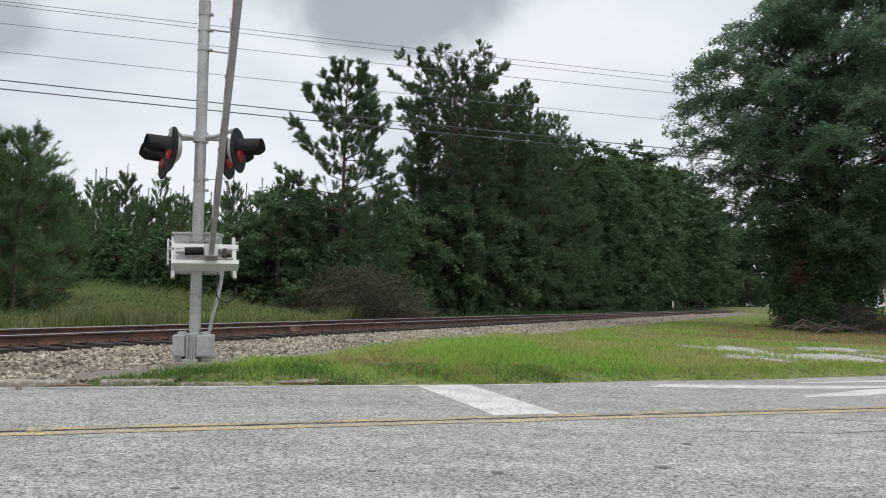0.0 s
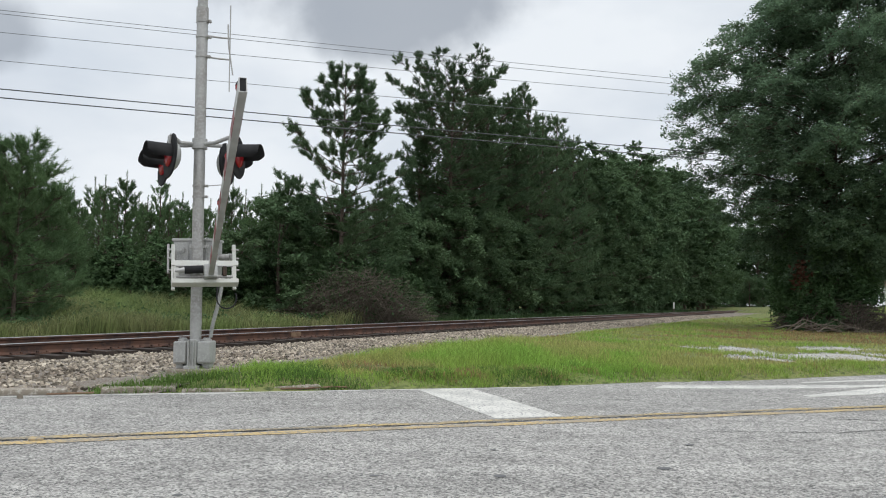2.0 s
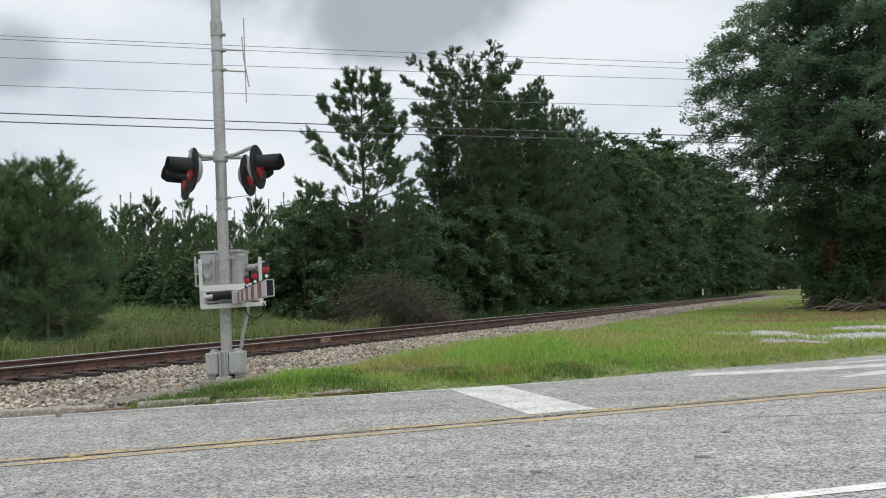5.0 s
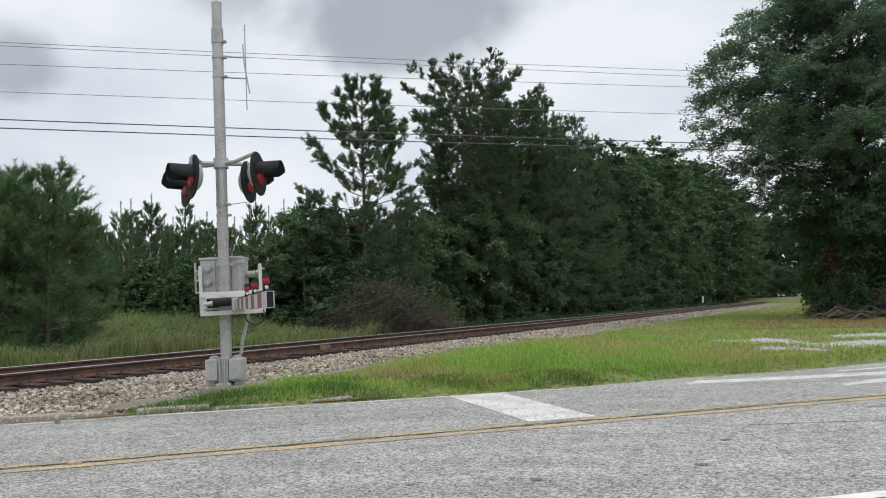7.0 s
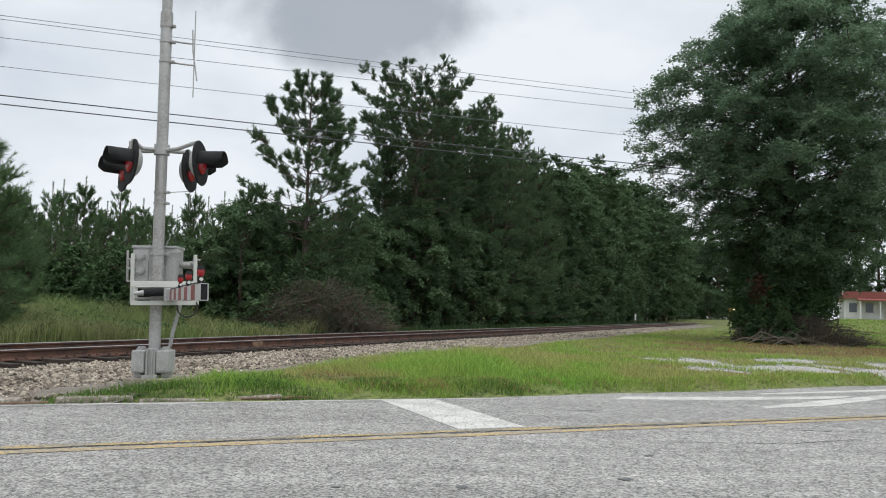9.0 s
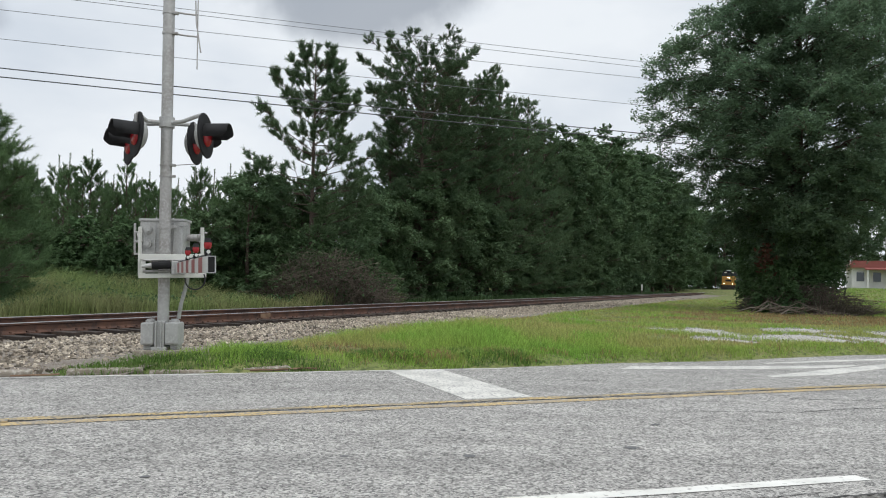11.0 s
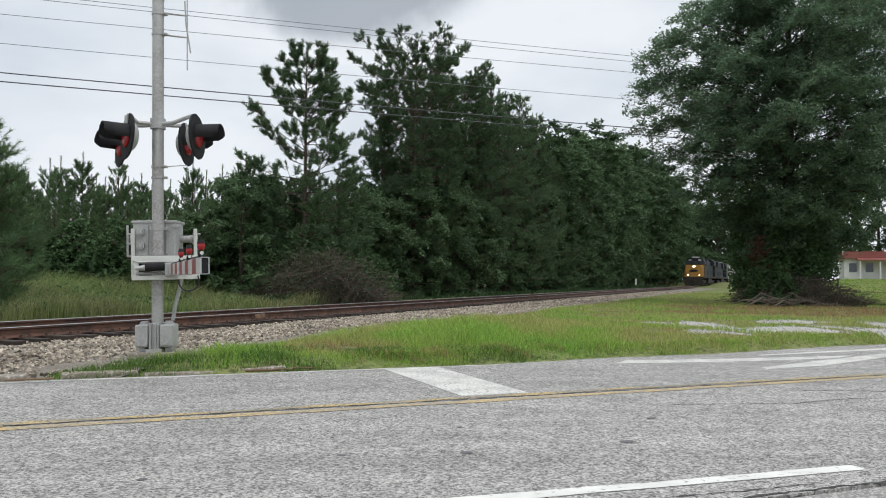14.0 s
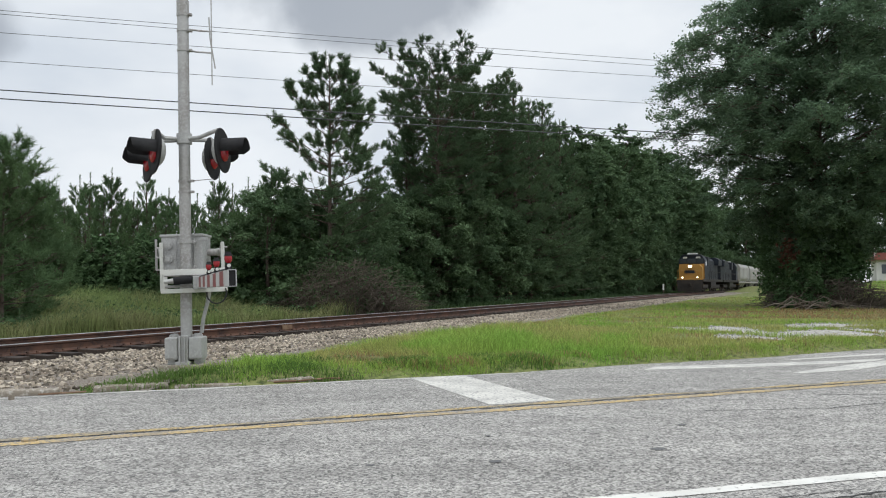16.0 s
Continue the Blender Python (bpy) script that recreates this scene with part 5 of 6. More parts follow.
def build_grass():
    rng = np.random.default_rng(77)
    x, y = scatter(340000, rng, -36, 38, 8.5, 60)
    u, v = x * RD.x + y * RD.y, x * RN.x + y * RN.y
    s, off = track_sd(x, y)
    inside = (v > road_edge(u) + 0.10) & (off < -4.6)
    pn = patchy(x, y, 0.55, 3.0)
    fine = patchy(x, y, 2.2, 9.0)
    drive = gravel_mask(x, y)
    toe = sstep(-4.6, -5.8, off + 0.7 * fine)
    bare_mast = sstep(0.2, 1.3, u + 0.6 * fine)          # bare gravel round the mast's foot
    r = rng.random(len(x))
    tall = np.maximum(0.06, 0.09 + 0.13 * sstep(1.5, 4.0, u) * sstep(0.3, 1.5, v - road_edge(u)) * sstep(11, 6, u) + 0.13 * pn + 0.07 * fine)
    green = inside & (r < toe * bare_mast * (0.9 + fine * 0.4)) & (drive < 0.25) & (pn > -0.45) & (v - road_edge(u) > 0.04 + 0.1 * pn)
    under_oak = (np.degrees(np.arctan2(x, y)) > 19.5 + 7 * pn + 4 * fine) & (np.hypot(x, y) > 24) & (np.hypot(x, y) < 34)
    grass("verge_grass", x, y, green & (~under_oak | (r > 0.72)) & (pn > -0.10 + 0.30 * sstep(4.0, 9.0, u)), tall, 0.009, M_GRASS, "bright green grass on the verge", rng, 0.7)
    grass("meadow_grass", x, y, green & ~under_oak & (pn <= -0.10 + 0.30 * sstep(4.0, 9.0, u)), tall * 1.1, 0.009, M_GRASSTALL, "taller yellow-green grass with seed heads", rng, 0.6)
    straw = inside & (drive < 0.3) & ((under_oak & (r < 0.6)) | ((r < 0.22) & (pn < -0.32)) | ((np.abs(v - road_edge(u) - 0.42) < 0.3) & (fine > 0.05) & (r < 0.6) & (u > 2.6) & (u < 6.5)))
    grass("dry_grass", x, y, straw, np.full(len(x), 0.11), 0.013, M_STRAW, "dry straw-coloured grass", rng, 0.7)
    # short grass that fringes the asphalt
    x, y = scatter(150000, rng, -4, 38, 8.5, 22)
    u, v = x * RD.x + y * RD.y, x * RN.x + y * RN.y
    rim = v - road_edge(u)
    n2 = patchy(x, y, 3.0, 14.0)
    keep = (rim > 0.01 + 0.05 * n2) & (rim < 0.75) & (u > 1.6) & (gravel_mask(x, y) < 0.3)
    grass("fringe_grass", x, y, keep, np.maximum(0.04, 0.085 + 0.06 * n2), 0.009, M_GRASS, "short green grass fringing the asphalt", rng, 0.9)
    # low weeds along the kerb
    x, y = scatter(140000, rng, -36, 38, 7.6, 18)
    u, v = x * RD.x + y * RD.y, x * RN.x + y * RN.y
    fine = patchy(x, y, 1.3, 21.0)
    rim = v - road_edge(u)
    keep = (rim > 0.02) & (rim < 0.95 + 0.5 * fine) & (fine > np.where(u < -0.4, 0.06, -0.12) + 0.12 * sstep(4, 8, u)) & (rng.random(len(x)) < 0.8) & (u < 4.6 + 3.0 * fine)
    grass("kerb_weeds", x, y, keep, np.maximum(0.06, 0.10 + 0.12 * fine), 0.012, M_WEED, "low dark green weeds creeping over the kerb", rng, 1.0)
    # field beyond the track
    x, y = scatter(95000, rng, -36, 2, 14, 36)
    s, off = track_sd(x, y)
    pn = patchy(x, y, 0.4, 40.0)
    keep = (off > 3.3 + 0.4 * pn) & (rng.random(len(x)) < 0.75 + 0.5 * pn)
    grass("field_weeds", x, y, keep, np.maximum(0.15, 0.45 + 0.5 * pn + 0.75 * sstep(4, 10, off)), 0.015, M_FIELD, "tall tangled weeds in the field", rng, 0.8)
    # broad-leaved weeds among it
    x, y = scatter(16000, rng, -36, -4, 15, 34)
    s, off = track_sd(x, y)
    keep = (off > 4.0) & (patchy(x, y, 0.5, 70.0) > 0.0)
    x, y = x[keep], y[keep]
    P = np.stack([x, y, ground_z(x, y) + rng.random(len(x)) ** 0.7 * (0.45 + 0.4 * sstep(4, 9, off[keep]))], -1)
    v, f = leaves(P, rng, 0.085)
    tagged(new("leafy_weeds", mesh_of("leafy_weeds", v, f, [M_SCRUB])), "leafy green weeds in the field", "weeds", kind="stuff")
    # growth along the foot of the wood
    n = 7000
    ss = rng.uniform(14, 120, n)
    oo = rng.uniform(3.4, 6.0, n)
    P = np.array([tuple(track(a, b)) for a, b in zip(ss, oo)])
    grass("wood_edge_weeds", P[:, 0], P[:, 1], np.full(n, True), np.full(n, 0.30), 0.022, M_SCRUB, "dark weeds along the foot of the wood", rng, 0.5)
    # lawn before the house
    x, y = scatter(15000, rng, 24, 38, 30, 80)
    s, off = track_sd(x, y)
    grass("lawn", x, y, (off < -5), np.full(len(x), 0.09), 0.03, M_GRASS, "mown bright green lawn", rng)


def gravel_mask(x, y):
    """1 where the pale gravel of the side turning lies bare."""
    x, y = np.asarray(x, float), np.asarray(y, float)
    core = sstep(2.9, 1.2, np.abs(y - 16.3 - 0.18 * (x - 8.5))) * sstep(4.6, 6.2, x) * sstep(24, 16, x)
    n = patchy(np.atleast_1d(x).ravel() * 2.0, np.atleast_1d(y).ravel() * 0.7, 0.8, 55.0).reshape(np.shape(np.atleast_1d(x)))
    return np.clip(core * (0.42 + 1.9 * n), 0, 1)


def build_gravel_turn():
    """Bare gravel as a thin broken sheet with loose stones."""
    shapes, f = stone_shapes(10, 8)
    rng = np.random.default_rng(19)
    xs, ys = np.arange(4.4, 22, 0.12), np.arange(12.8, 21, 0.12)
    X, Y = np.meshgrid(xs, ys)
    m = gravel_mask(X.ravel(), Y.ravel()).reshape(X.shape)
    Z = ground_z(X, Y) + 0.03 * (m - 0.35)
    i = np.arange(X.size).reshape(X.shape)
    q = np.stack([i[:-1, :-1], i[:-1, 1:], i[1:, 1:], i[1:, :-1]], -1).reshape(-1, 4)
    q = q[m.ravel()[q].max(1) > 0.2]
    drive = tagged(new("gravel_drive", mesh_of("gravel_drive", np.stack([X, Y, Z], -1).reshape(-1, 3), q, [M_PALEGRAVEL], smooth=True)), "patchy pale grey gravel of a side drive", "gravel", kind="structure")
    n = 6000
    x, y = rng.uniform(4.6, 18, n), rng.uniform(13, 20, n)
    k = gravel_mask(x, y) > 0.3
    x, y = x[k], y[k]
    r = rng.uniform(0.010, 0.028, len(x))
    P = np.stack([x, y, ground_z(x, y) + 0.02], -1)
    V = np.array(shapes)[rng.integers(0, 10, len(x))] * r[:, None, None] + P[:, None, :]
    F = (f[None] + (np.arange(len(x)) * V.shape[1])[:, None, None]).reshape(-1, 3)
    ob = attach("loose_stones", mesh_of("loose_stones", V.reshape(-1, 3), F, [M_PALESTONE]), drive)
    tagged(ob, kind="stuff")


build_grass()
build_gravel_turn()


def build_brush():
    """Dead vines and fallen branches."""
    rng = np.random.default_rng(23)
    # grey-brown mound of dead vines at the thicket's edge
    segs = []
    for k in range(1500):
        a, r = rng.uniform(0, 2 * math.pi), math.sqrt(rng.random())
        x, y = 2.5 * r * math.cos(a), 1.2 * r * math.sin(a)
        h = 2.35 * (1 - (abs(x) / 2.75) ** 1.3) * rng.uniform(0.35, 1.0)
        p = Vector((x, y, 0))
        q = Vector((x * 0.8 + rng.normal(0, 0.7), y * 0.8, h))
        e = Vector((x + rng.normal(0, 0.9), y * 1.2 - 0.3, h * rng.uniform(0.3, 1.0)))
        segs.append(([p, p.lerp(q, 0.6) + Vector(rng.normal(0, 0.12, 3)), q, e], [0.014, 0.011, 0.008, 0.004]))
    v, f = limb_mesh(segs, 3)
    at = row_place(-6.3, 4.3)
    ob = thing("dead_vine_mound", "mound of grey-brown dead vines at the wood's edge", "brush", Matrix.Translation((at[0], at[1], float(ground_z(*at)))) @ pose(0, 0, 0, 0, 0, 10))
    attach("vine_tangle", mesh_of("vine_tangle", v, f, [M_VINE]), ob)["kind"] = "stuff"
    c = rng.normal(0, 1, (7500, 3)) * np.array([1.1, 0.7, 0.75]) + np.array([-0.2, 0.2, 1.0])
    c = c[(c[:, 2] > 0.05)]
    lv, lf = leaves(c, rng, 0.09)
    attach("leaves", mesh_of("leaves", lv, lf, [M_SCRUB]), ob)
    # heap of dead brush behind the fallen branches, oak's shade put into its colour
    segs = []
    for k in range(620):
        a, r = rng.uniform(0, 2 * math.pi), math.sqrt(rng.random())
        x, y = 2.5 * r * math.cos(a), 1.0 * r * math.sin(a)
        h = 1.30 * (1 - (abs(x) / 2.8) ** 1.6) * rng.uniform(0.15, 1.0)
        p = Vector((x, y, 0))
        q = Vector((x + rng.normal(0, 0.4), y * 0.8, h))
        e = Vector((x + rng.normal(0, 0.7), y - 0.2, h * rng.uniform(0.3, 1.15)))
        segs.append(([p, p.lerp(q, 0.6) + Vector(rng.normal(0, 0.1, 3)), q, e], [0.016, 0.013, 0.010, 0.004]))
    v, f = limb_mesh(segs, 3)
    at = azimuth(27.0, 31.0)
    ob = thing("brush_pile", "heap of dead brush below the oak, darkened for its shade", "brush", Matrix.Translation((at[0], at[1], float(ground_z(*at)))) @ pose(0, 0, 0, 0, 0, -24))
    attach("brush_tangle", mesh_of("brush_tangle", v, f, [M_SHADEDBRUSH]), ob)["kind"] = "stuff"
    # bleached fallen branches under the oak
    for k, (az, d, turn, size) in enumerate(((25.0, 29.6, -8, 1.2), (26.2, 29.8, -22, 1.3), (27.2, 29.6, 20, 1.3), (28.6, 30.2, -28, 1.2), (25.2, 29.9, 50, 0.8), (26.6, 29.4, -12, 1.0), (25.4, 30.0, -45, 0.8), (27.9, 29.6, -34, 1.2), (26.0, 29.5, 5, 1.2))):
        at = azimuth(az, d)
        L = 2.4
        m = Matrix.Translation((at[0], at[1], float(ground_z(*at)))) @ pose(0, 0, 0, 0, 0, turn) @ Matrix.Diagonal((size, size, size, 1))
        ob = thing("fallen_branch", "bleached fallen branch lying at the oak's foot", "fallen branch", m, "fallen branches")
        main = [Vector((-L / 2 + L * i / 5, rng.normal(0, 0.12), 0.16 + 0.16 * math.sin(i * 0.9 + k) + rng.normal(0, 0.06))) for i in range(6)]
        main[0].z, main[-1].z = 0.03, max(0.15, main[-1].z)
        v, f = limb_mesh([(main, [0.022, 0.019, 0.016, 0.012, 0.008, 0.004])], 5)
        attach("stem", mesh_of("stem", v, f, [M_DEADWOOD], smooth=True), ob)
        for j in range(11):
            b = on_line(main, rng.uniform(0.15, 0.95))
            e = b + Vector((rng.normal(0.35, 0.35), rng.normal(0, 0.35), rng.normal(0.12, 0.25)))
            v, f = limb_mesh([([b, b.lerp(e, 0.5) + Vector(rng.normal(0, 0.07, 3)), e], [0.009, 0.006, 0.003])], 5)
            attach("twig", mesh_of("twig", v, f, [M_DEADWOOD], smooth=True), ob)


build_brush()


# ---- house, road scraps, train ----
def build_house():
    at = azimuth(31.9, 72)
    z = float(ground_z(*at)) - 0.05
    h = thing("house", "small white house with a red metal roof behind the oak", "house", Matrix.Translation((at[0], at[1], z)) @ pose(0, 0, 0, 0, 0, -24) @ Matrix.Diagonal((0.80, 0.80, 0.80, 1)))
    part("wall", box((9.0, 6.0, 2.5), Matrix.Translation((0, 0, 1.25))), M_SIDING, h)
    part("roof", prism([(-5.0, 0), (5.0, 0), (4.4, 0.8), (-4.4, 0.8)], 7.0, Matrix.Translation((0, 0, 2.5))), M_REDROOF, h, "red metal roof")
    part("porch_roof", box((6.5, 1.8, 0.12), Matrix.Translation((0, -3.9, 2.4)) @ pose(0, 0, 0, 8, 0, 0), 0.02), M_REDROOF, h)
    for x in (-3.0, -1.0, 1.0, 3.0):
        part("post", box((0.12, 0.12, 2.35), Matrix.Translation((x, -4.6, 1.15)), 0.01), M_SIDING, h)
    for x in (-3.6, -1.9, 1.9, 3.6):
        w = part("window", box((0.95, 0.08, 1.2), Matrix.Translation((x, -3.03, 1.45))), M_SIDING, h)
        part("pane", box((0.8, 0.03, 1.05), Matrix.Translation((x, -3.075, 1.45))), M_GLASS, w)
    part("door", box((0.9, 0.06, 2.0), Matrix.Translation((0, -3.03, 1.05))), M_FRAMEPAINT, h)


build_house()


def blot(name, u, v, lu, lv, mat, label, category, seed, z=0.004):
    rng = random.Random(seed)
    bm = bmesh.new()
    ring = []
    for k in range(16):
        a = 2 * math.pi * k / 16
        r = rng.uniform(0.75, 1.15)
        ring.append(bm.verts.new(road(u + lu * r * math.cos(a), v + lv * r * math.sin(a), z)))
    bm.faces.new(ring)
    ob = part(name, bm, mat, None)
    return tagged(ob, label, category, kind="structure")


def crack(points, width, seed):
    """A jagged crack: a thin dark strip over the asphalt."""
    rng = random.Random(seed)
    path = []
    for (a, b), (c, d) in zip(points, points[1:]):
        n = max(3, int(math.hypot(c - a, d - b) / 0.045))
        for i in range(n):
            t = i / n
            path.append((a + (c - a) * t + rng.gauss(0, 0.006), b + (d - b) * t + rng.gauss(0, 0.007)))
    verts, faces = [], []
    for i, (u, v) in enumerate(path):
        w = width * rng.uniform(0.35, 1.3)
        a, b = road(u, v - w / 2, 0.0035), road(u, v + w / 2, 0.0035)
        verts += [tuple(a), tuple(b)]
        if i:
            faces.append((2 * i - 2, 2 * i, 2 * i + 1, 2 * i - 1))
    ob = new("crack", mesh_of("crack", verts, faces, [M_CRACK]))
    return tagged(ob, "jagged dark crack in the asphalt", "crack", "cracks in the road", "structure")


def build_road_scraps():
    # round tar blots in the near lane
    spots = ((2.01, 4.56, 0.045, 0.04), (3.18, 4.50, 0.055, 0.045), (1.25, 4.75, 0.03, 0.025), (-0.9, 5.3, 0.035, 0.03), (-1.45, 4.85, 0.04, 0.03), (0.1, 4.55, 0.03, 0.025), (3.9, 5.2, 0.04, 0.03), (2.3, 5.35, 0.03, 0.025))
    for k, (u, v, a, b) in enumerate(spots):
        blot("tar_spot", u, v, a, b, M_BLOT, "dark tar spot on the asphalt", "tar spot", k)
    crack([(4.55, 8.05), (4.75, 7.8), (5.05, 7.75), (5.1, 7.95), (5.3, 7.9)], 0.018, 1)
    crack([(-3.2, 7.6), (-2.6, 7.45), (-2.2, 7.52), (-1.9, 7.4)], 0.014, 2)
    crack([(-6, 6.40), (-2, 6.44), (2, 6.53), (6, 6.63), (9, 6.70)], 0.022, 3)
    crack([(6.2, 6.1), (7.0, 5.75), (8.2, 5.2), (9.5, 4.9)], 0.02, 4)
    crack([(4.5, 5.7), (5.6, 5.4), (6.4, 5.45), (7.6, 5.1)], 0.014, 8)
    crack([(-4.5, 5.5), (-2.8, 5.35), (-1.4, 5.45)], 0.012, 9)
    crack([(2.0, 3.12), (3.2, 3.15), (4.4, 3.11), (5.2, 3.14), (7.0, 3.12)], 0.022, 5)
    crack([(0.4, 3.25), (1.4, 3.2), (2.6, 3.28), (3.6, 3.22)], 0.012, 6)
    # rotten wood scraps at the road's rim
    rng = random.Random(31)
    for u, v, L, turn in ((1.55, 9.15, 0.55, 4), (1.85, 9.2, 0.42, -6), (-4.9, 8.15, 0.5, 8), (-0.9, 9.05, 0.45, 2), (2.1, 9.28, 0.3, 20)):
        pts = [(-L / 2 + L * i / 4, rng.gauss(0, 0.012), 0.02 + rng.uniform(0, 0.012)) for i in range(5)]
        ob = part("stick", pipe(pts, 0.010, 6), M_ROT, None, m=Matrix.Translation(road(u, v, 0.0)) @ pose(0, 0, 0, 0, 0, 19 + turn))
        tagged(ob, "short rotten brown stick on the asphalt's rim", "stick", "sticks at the kerb")
    # reflector stud on the centre line
    ob = part("road_stud", box((0.10, 0.10, 0.018), bevel=0.006), M_YELLOW, None, m=Matrix.Translation(road(-0.85, 6.44, 0.011)) @ pose(0, 0, 0, 0, 0, 19.45))
    tagged(ob, "small worn yellow road stud on the centre line", "road stud")


build_road_scraps()


def truck(parent, y, wheels=3, span=1.85):
    t = part("truck", box((2.5, span * (wheels - 1) + 1.3, 0.42), Matrix.Translation((0, y, 0.72)), 0.05), M_LOCODARK, parent, "black wheel truck")
    for k in range(wheels):
        yy = y + (k - (wheels - 1) / 2) * span
        for sx in (-1, 1):
            w = tube((sx * 0.66, yy, 0.5), (sx * 0.80, yy, 0.5), 0.5, seg=24)
            tube((sx * 0.80, yy, 0.5), (sx * 1.18, yy, 0.5), 0.16, seg=12, bm=w)
            part("wheel", w, M_WHEEL, t)
    for sx in (-1, 1):
        part("side_frame", box((0.16, span * (wheels - 1) + 1.0, 0.30), Matrix.Translation((sx * 1.15, y, 0.78)), 0.04), M_LOCODARK, t)


def build_loco(lit):
    """A wide-cab road locomotive, 22.3 m long, nose towards -y, z = 0 at the rail head."""
    lo = thing("locomotive", "dark blue diesel locomotive with a yellow nose" + (" and burning headlights" if lit else ""), "locomotive", None, "locomotives of the train")
    F = -11.15
    part("underframe", box((3.05, 21.6, 0.32), Matrix.Translation((0, 0, 1.45)), 0.03), M_LOCODARK, lo)
    part("fuel_tank", prism([(-1.35, 0.45), (1.35, 0.45), (1.45, 0.75), (1.45, 1.28), (-1.45, 1.28), (-1.45, 0.75)], 5.6), M_LOCODARK, lo)
    truck(lo, -6.6)
    truck(lo, 6.6)
    # pilot and plough
    part("pilot", box((2.95, 0.18, 0.95), Matrix.Translation((0, F + 0.30, 1.02)), 0.03), M_LOCODARK, lo)
    part("snow_plough", prism([(-1.4, 0.12), (1.4, 0.12), (1.3, 0.62), (-1.3, 0.62)], 0.12, Matrix.Translation((0, F + 0.16, 0))), M_LOCODARK, lo)
    part("coupler", box((0.3, 0.7, 0.34), Matrix.Translation((0, F + 0.05, 0.95)), 0.06), M_LOCODARK, lo)
    for sx in (-1, 1):
        st = part("steps", box((0.5, 0.5, 0.08), Matrix.Translation((sx * 1.28, F + 0.5, 0.5)), 0.01), M_LOCODARK, lo)
        part("tread", box((0.5, 0.5, 0.05), Matrix.Translation((sx * 1.28, F + 0.5, 0.88)), 0.01), M_LOCOYELLOW, st)
    # nose
    nose = part("nose", prism([(-1.32, 1.6), (1.32, 1.6), (1.32, 3.0), (1.02, 3.32), (-1.02, 3.32), (-1.32, 3.0)], 1.3, Matrix.Translation((0, F + 1.35, 0))), M_LOCOYELLOW, lo, "yellow nose")
    part("anticlimber", box((3.0, 0.5, 0.16), Matrix.Translation((0, F + 0.45, 1.56)), 0.03), M_LOCOYELLOW, lo)
    part("nose_door", box((0.72, 0.05, 1.5), Matrix.Translation((0.30, F + 0.68, 2.35)), 0.02), M_LOCOYELLOW, nose)
    part("emblem", box((1.25, 0.02, 0.34), Matrix.Translation((-0.05, F + 0.645, 2.45)), 0.008), M_LOCOBLUE, nose, "dark plain emblem bar")
    head = part("headlight", tube((0, F + 0.70, 3.12), (0, F + 0.58, 3.12), 0.24, seg=20), M_LOCODARK, nose, "twin headlight in a round housing")
    glow = M_HEADLAMP if lit else M_GLASS
    for sx in (-0.10, 0.10):
        part("lamp", tube((sx, F + 0.59, 3.12), (sx, F + 0.56, 3.12), 0.105, seg=16), glow, head)
    for sx in (-1, 1):
        d = part("ditch_light", box((0.28, 0.22, 0.28), Matrix.Translation((sx * 0.86, F + 0.30, 1.78)), 0.03), M_LOCODARK, lo, "ditch light on the deck")
        part("lamp", tube((sx * 0.86, F + 0.20, 1.78), (sx * 0.86, F + 0.17, 1.78), 0.085, seg=16), M_DITCHLAMP if lit else M_GLASS, d)
    # cab
    cab = part("cab", prism([(-1.5, 1.6), (1.5, 1.6), (1.5, 3.85), (1.22, 4.38), (-1.22, 4.38), (-1.5, 3.85)], 2.5, Matrix.Translation((0, F + 3.2, 0))), M_LOCOBLUE, lo, "dark blue cab")
    part("cab_front", prism([(-1.46, 1.62), (1.46, 1.62), (1.46, 3.42), (-1.46, 3.42)], 0.03, Matrix.Translation((0, F + 1.935, 0))), M_LOCOYELLOW, cab, "yellow cab front")
    for x, w in ((-0.98, 0.72), (0.98, 0.72), (0.0, 0.95)):
        part("windscreen", box((w, 0.04, 0.52), Matrix.Translation((x, F + 1.93, 3.78)), 0.02), M_GLASS, cab, "dark windscreen pane")
    for sx in (-1, 1):
        part("side_window", box((0.04, 1.1, 0.55), Matrix.Translation((sx * 1.5, F + 3.2, 3.5)), 0.02), M_GLASS, cab)
        part("number_board", box((0.5, 0.05, 0.2), Matrix.Translation((sx * 0.75, F + 1.93, 4.19)), 0.01), M_FRAMEPAINT, cab)
    part("cab_roof", prism([(-1.26, 4.36), (1.26, 4.36), (0.9, 4.56), (-0.9, 4.56)], 2.7, Matrix.Translation((0, F + 3.2, 0))), M_LOCOBLUE, cab)
    part("air_unit", box((1.1, 0.9, 0.22), Matrix.Translation((0, F + 2.9, 4.64)), 0.05), M_FRAMEPAINT, cab, "pale roof unit")
    # long hood
    hood = part("hood", prism([(-0.95, 1.6), (0.95, 1.6), (0.95, 4.1), (0.6, 4.42), (-0.6, 4.42), (-0.95, 4.1)], 14.6, Matrix.Translation((0, 2.2, 0))), M_LOCOBLUE, lo, "dark blue engine hood")
    for k in range(9):
        for sx in (-1, 1):
            part("hood_door", box((0.03, 1.2, 1.7), Matrix.Translation((sx * 0.955, -3.6 + 1.36 * k, 2.75)), 0.02), M_LOCOBLUE, hood)
    part("radiator", prism([(-1.5, 3.55), (1.5, 3.55), (1.55, 4.3), (1.0, 4.62), (-1.0, 4.62), (-1.55, 4.3)], 4.2, Matrix.Translation((0, 7.6, 0))), M_LOCOBLUE, hood)
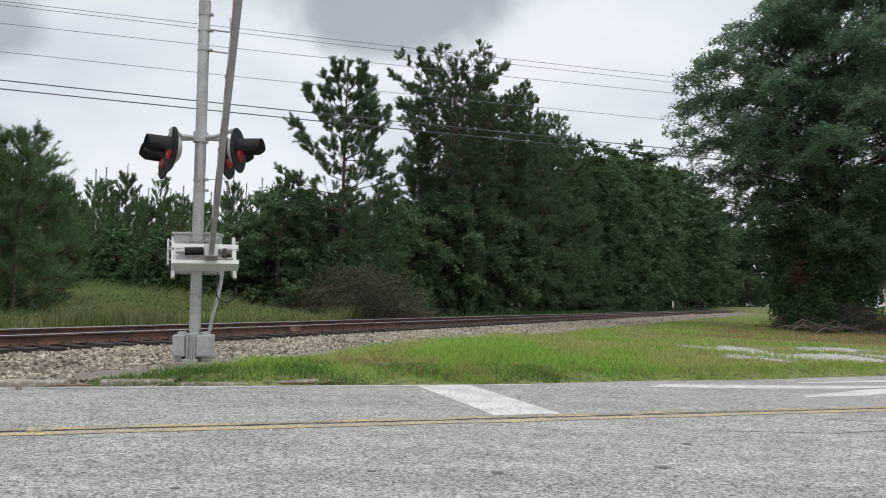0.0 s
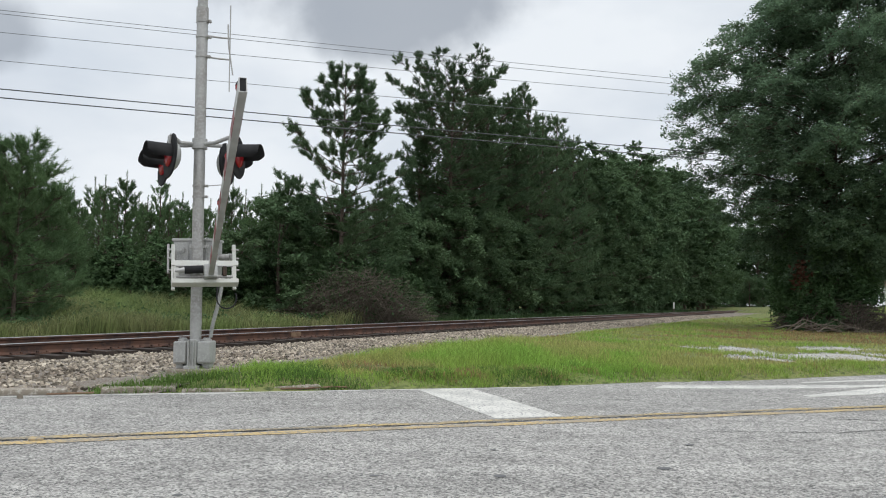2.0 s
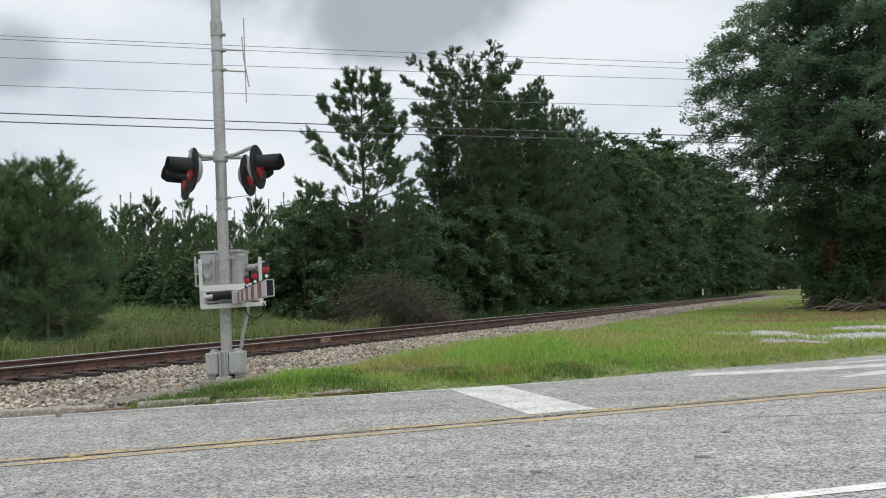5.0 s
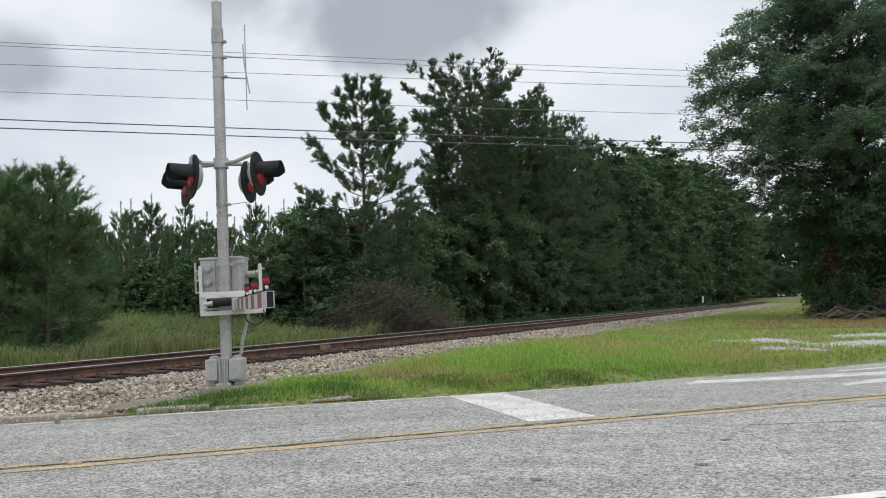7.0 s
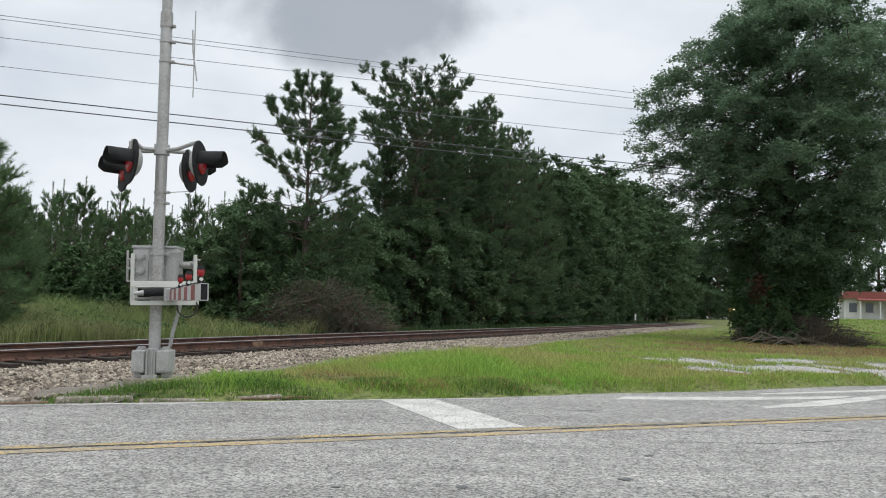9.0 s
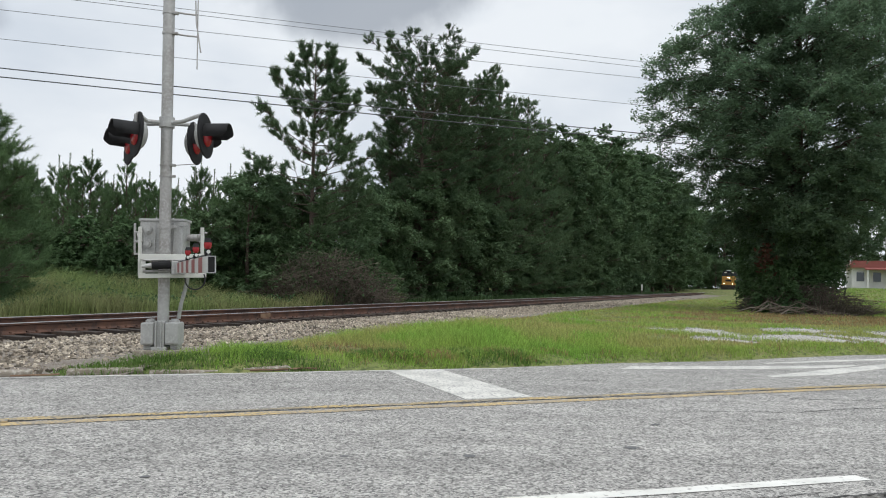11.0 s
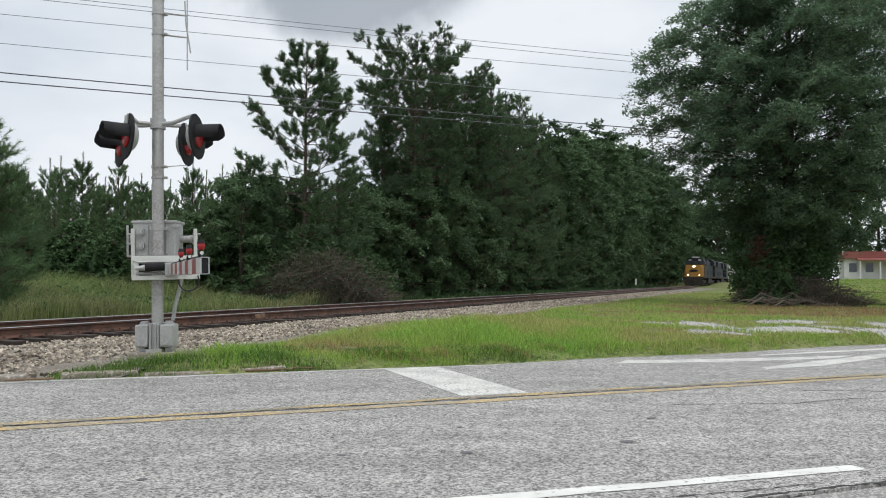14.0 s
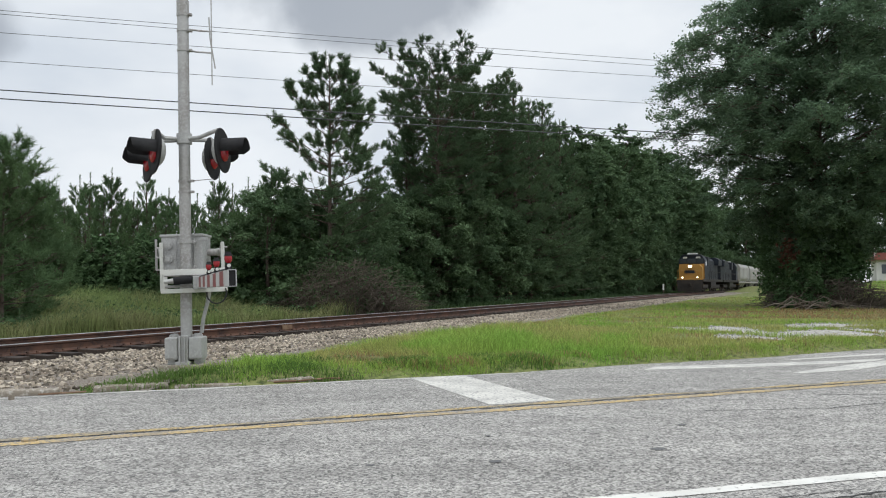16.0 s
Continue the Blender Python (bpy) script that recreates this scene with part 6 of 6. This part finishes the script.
    part("blower", box((2.6, 1.8, 1.1), Matrix.Translation((0, -3.4, 3.85)), 0.08), M_LOCOBLUE, hood)
    part("exhaust", box((0.8, 1.2, 0.3), Matrix.Translation((0, 0.6, 4.55)), 0.05), M_LOCODARK, hood)
    for sx in (-1, 1):
        part("stripe", box((0.02, 13.4, 0.16), Matrix.Translation((sx * 1.53, 1.0, 1.45)), 0.0), M_LOCODARK, lo, "grimy dark sill stripe")
        rail = part("handrail", tube((sx * 1.45, F + 4.6, 2.6), (sx * 1.45, 10.4, 2.6), 0.025, seg=6), M_LOCODARK, lo, "dark handrail")
        for k in range(9):
            y = F + 4.6 + k * 2.1
            part("stanchion", tube((sx * 1.45, y, 1.6), (sx * 1.45, y, 2.6), 0.02, seg=6), M_LOCODARK, rail)
        part("front_rail", pipe([(sx * 1.4, F + 0.35, 1.6), (sx * 1.4, F + 0.35, 2.6), (sx * 0.55, F + 0.35, 2.6), (sx * 0.55, F + 0.35, 1.6)], 0.03, 6), M_LOCOYELLOW, lo)
    return lo


def build_hopper():
    c = thing("covered_hopper", "pale grey covered hopper wagon behind the locomotives", "freight wagon", None, "hopper wagons of the train")
    body = part("body", prism([(-1.3, 1.55), (1.3, 1.55), (1.55, 2.0), (1.55, 3.9), (1.25, 4.45), (-1.25, 4.45), (-1.55, 3.9), (-1.55, 2.0)], 15.6), M_HOPPER, c, "pale grey rounded hopper body")
    for k in range(7):
        for sx in (-1, 1):
            part("rib", box((0.06, 0.12, 2.1), Matrix.Translation((sx * 1.565, -6.6 + 2.2 * k, 2.85)), 0.01), M_HOPPER, body)
    part("running_board", box((0.7, 15.8, 0.06), Matrix.Translation((0, 0, 4.52)), 0.01), M_GALV, body)
    part("sill", box((2.9, 17.2, 0.28), Matrix.Translation((0, 0, 1.3)), 0.03), M_HOPPER, c)
    for k in range(3):
        part("outlet_bay", prism([(-0.7, 0.45), (0.7, 0.45), (1.3, 1.55), (-1.3, 1.55)], 2.6, Matrix.Translation((0, -3.6 + 3.6 * k, 0))), M_HOPPER, c)
    for sy in (-1, 1):
        part("end_ladder", box((0.5, 0.05, 2.6), Matrix.Translation((-1.1, sy * 8.3, 2.7)), 0.01), M_HOPPER, c)
        truck(c, sy * 6.6, 2, 1.78)
    return c


loco_lead = build_loco(True)
loco_second = build_loco(False)
hopper = build_hopper()
hoppers = [hopper] + [copy_thing(hopper, Matrix.Identity(4)) for _ in range(4)]
# each vehicle's centre behind the leading nose
CONSIST = [(loco_lead, 11.2), (loco_second, 34.0)] + [(h, 54.6 + 18.2 * k) for k, h in enumerate(hoppers)]
# the nose at the end, metres back along the track a second before it, and how that shrinks
NOSE_AT_END, SPEED, SLACK = 85.3, 17.9, 0.33


def vehicle_pose(s, turned=0):
    return Matrix.Translation(track(s, 0, RAIL_Z)) @ pose(0, 0, 0, 0, 0, turned - math.degrees(track_angle(s)))


def motions():
    walk(gate_arm, [(t, pose(*PIVOT, -b, -1.8, GATE_TURN)) for t, b in GATE])
    for vehicle, behind in CONSIST:
        walk(vehicle, [(t, vehicle_pose(NOSE_AT_END + SPEED * (16.0 - t) - SLACK * (16.0 - t) ** 2 + behind, 180 if vehicle is loco_second else 0)) for t in np.arange(0.0, 16.01, 1.0)])


motions()
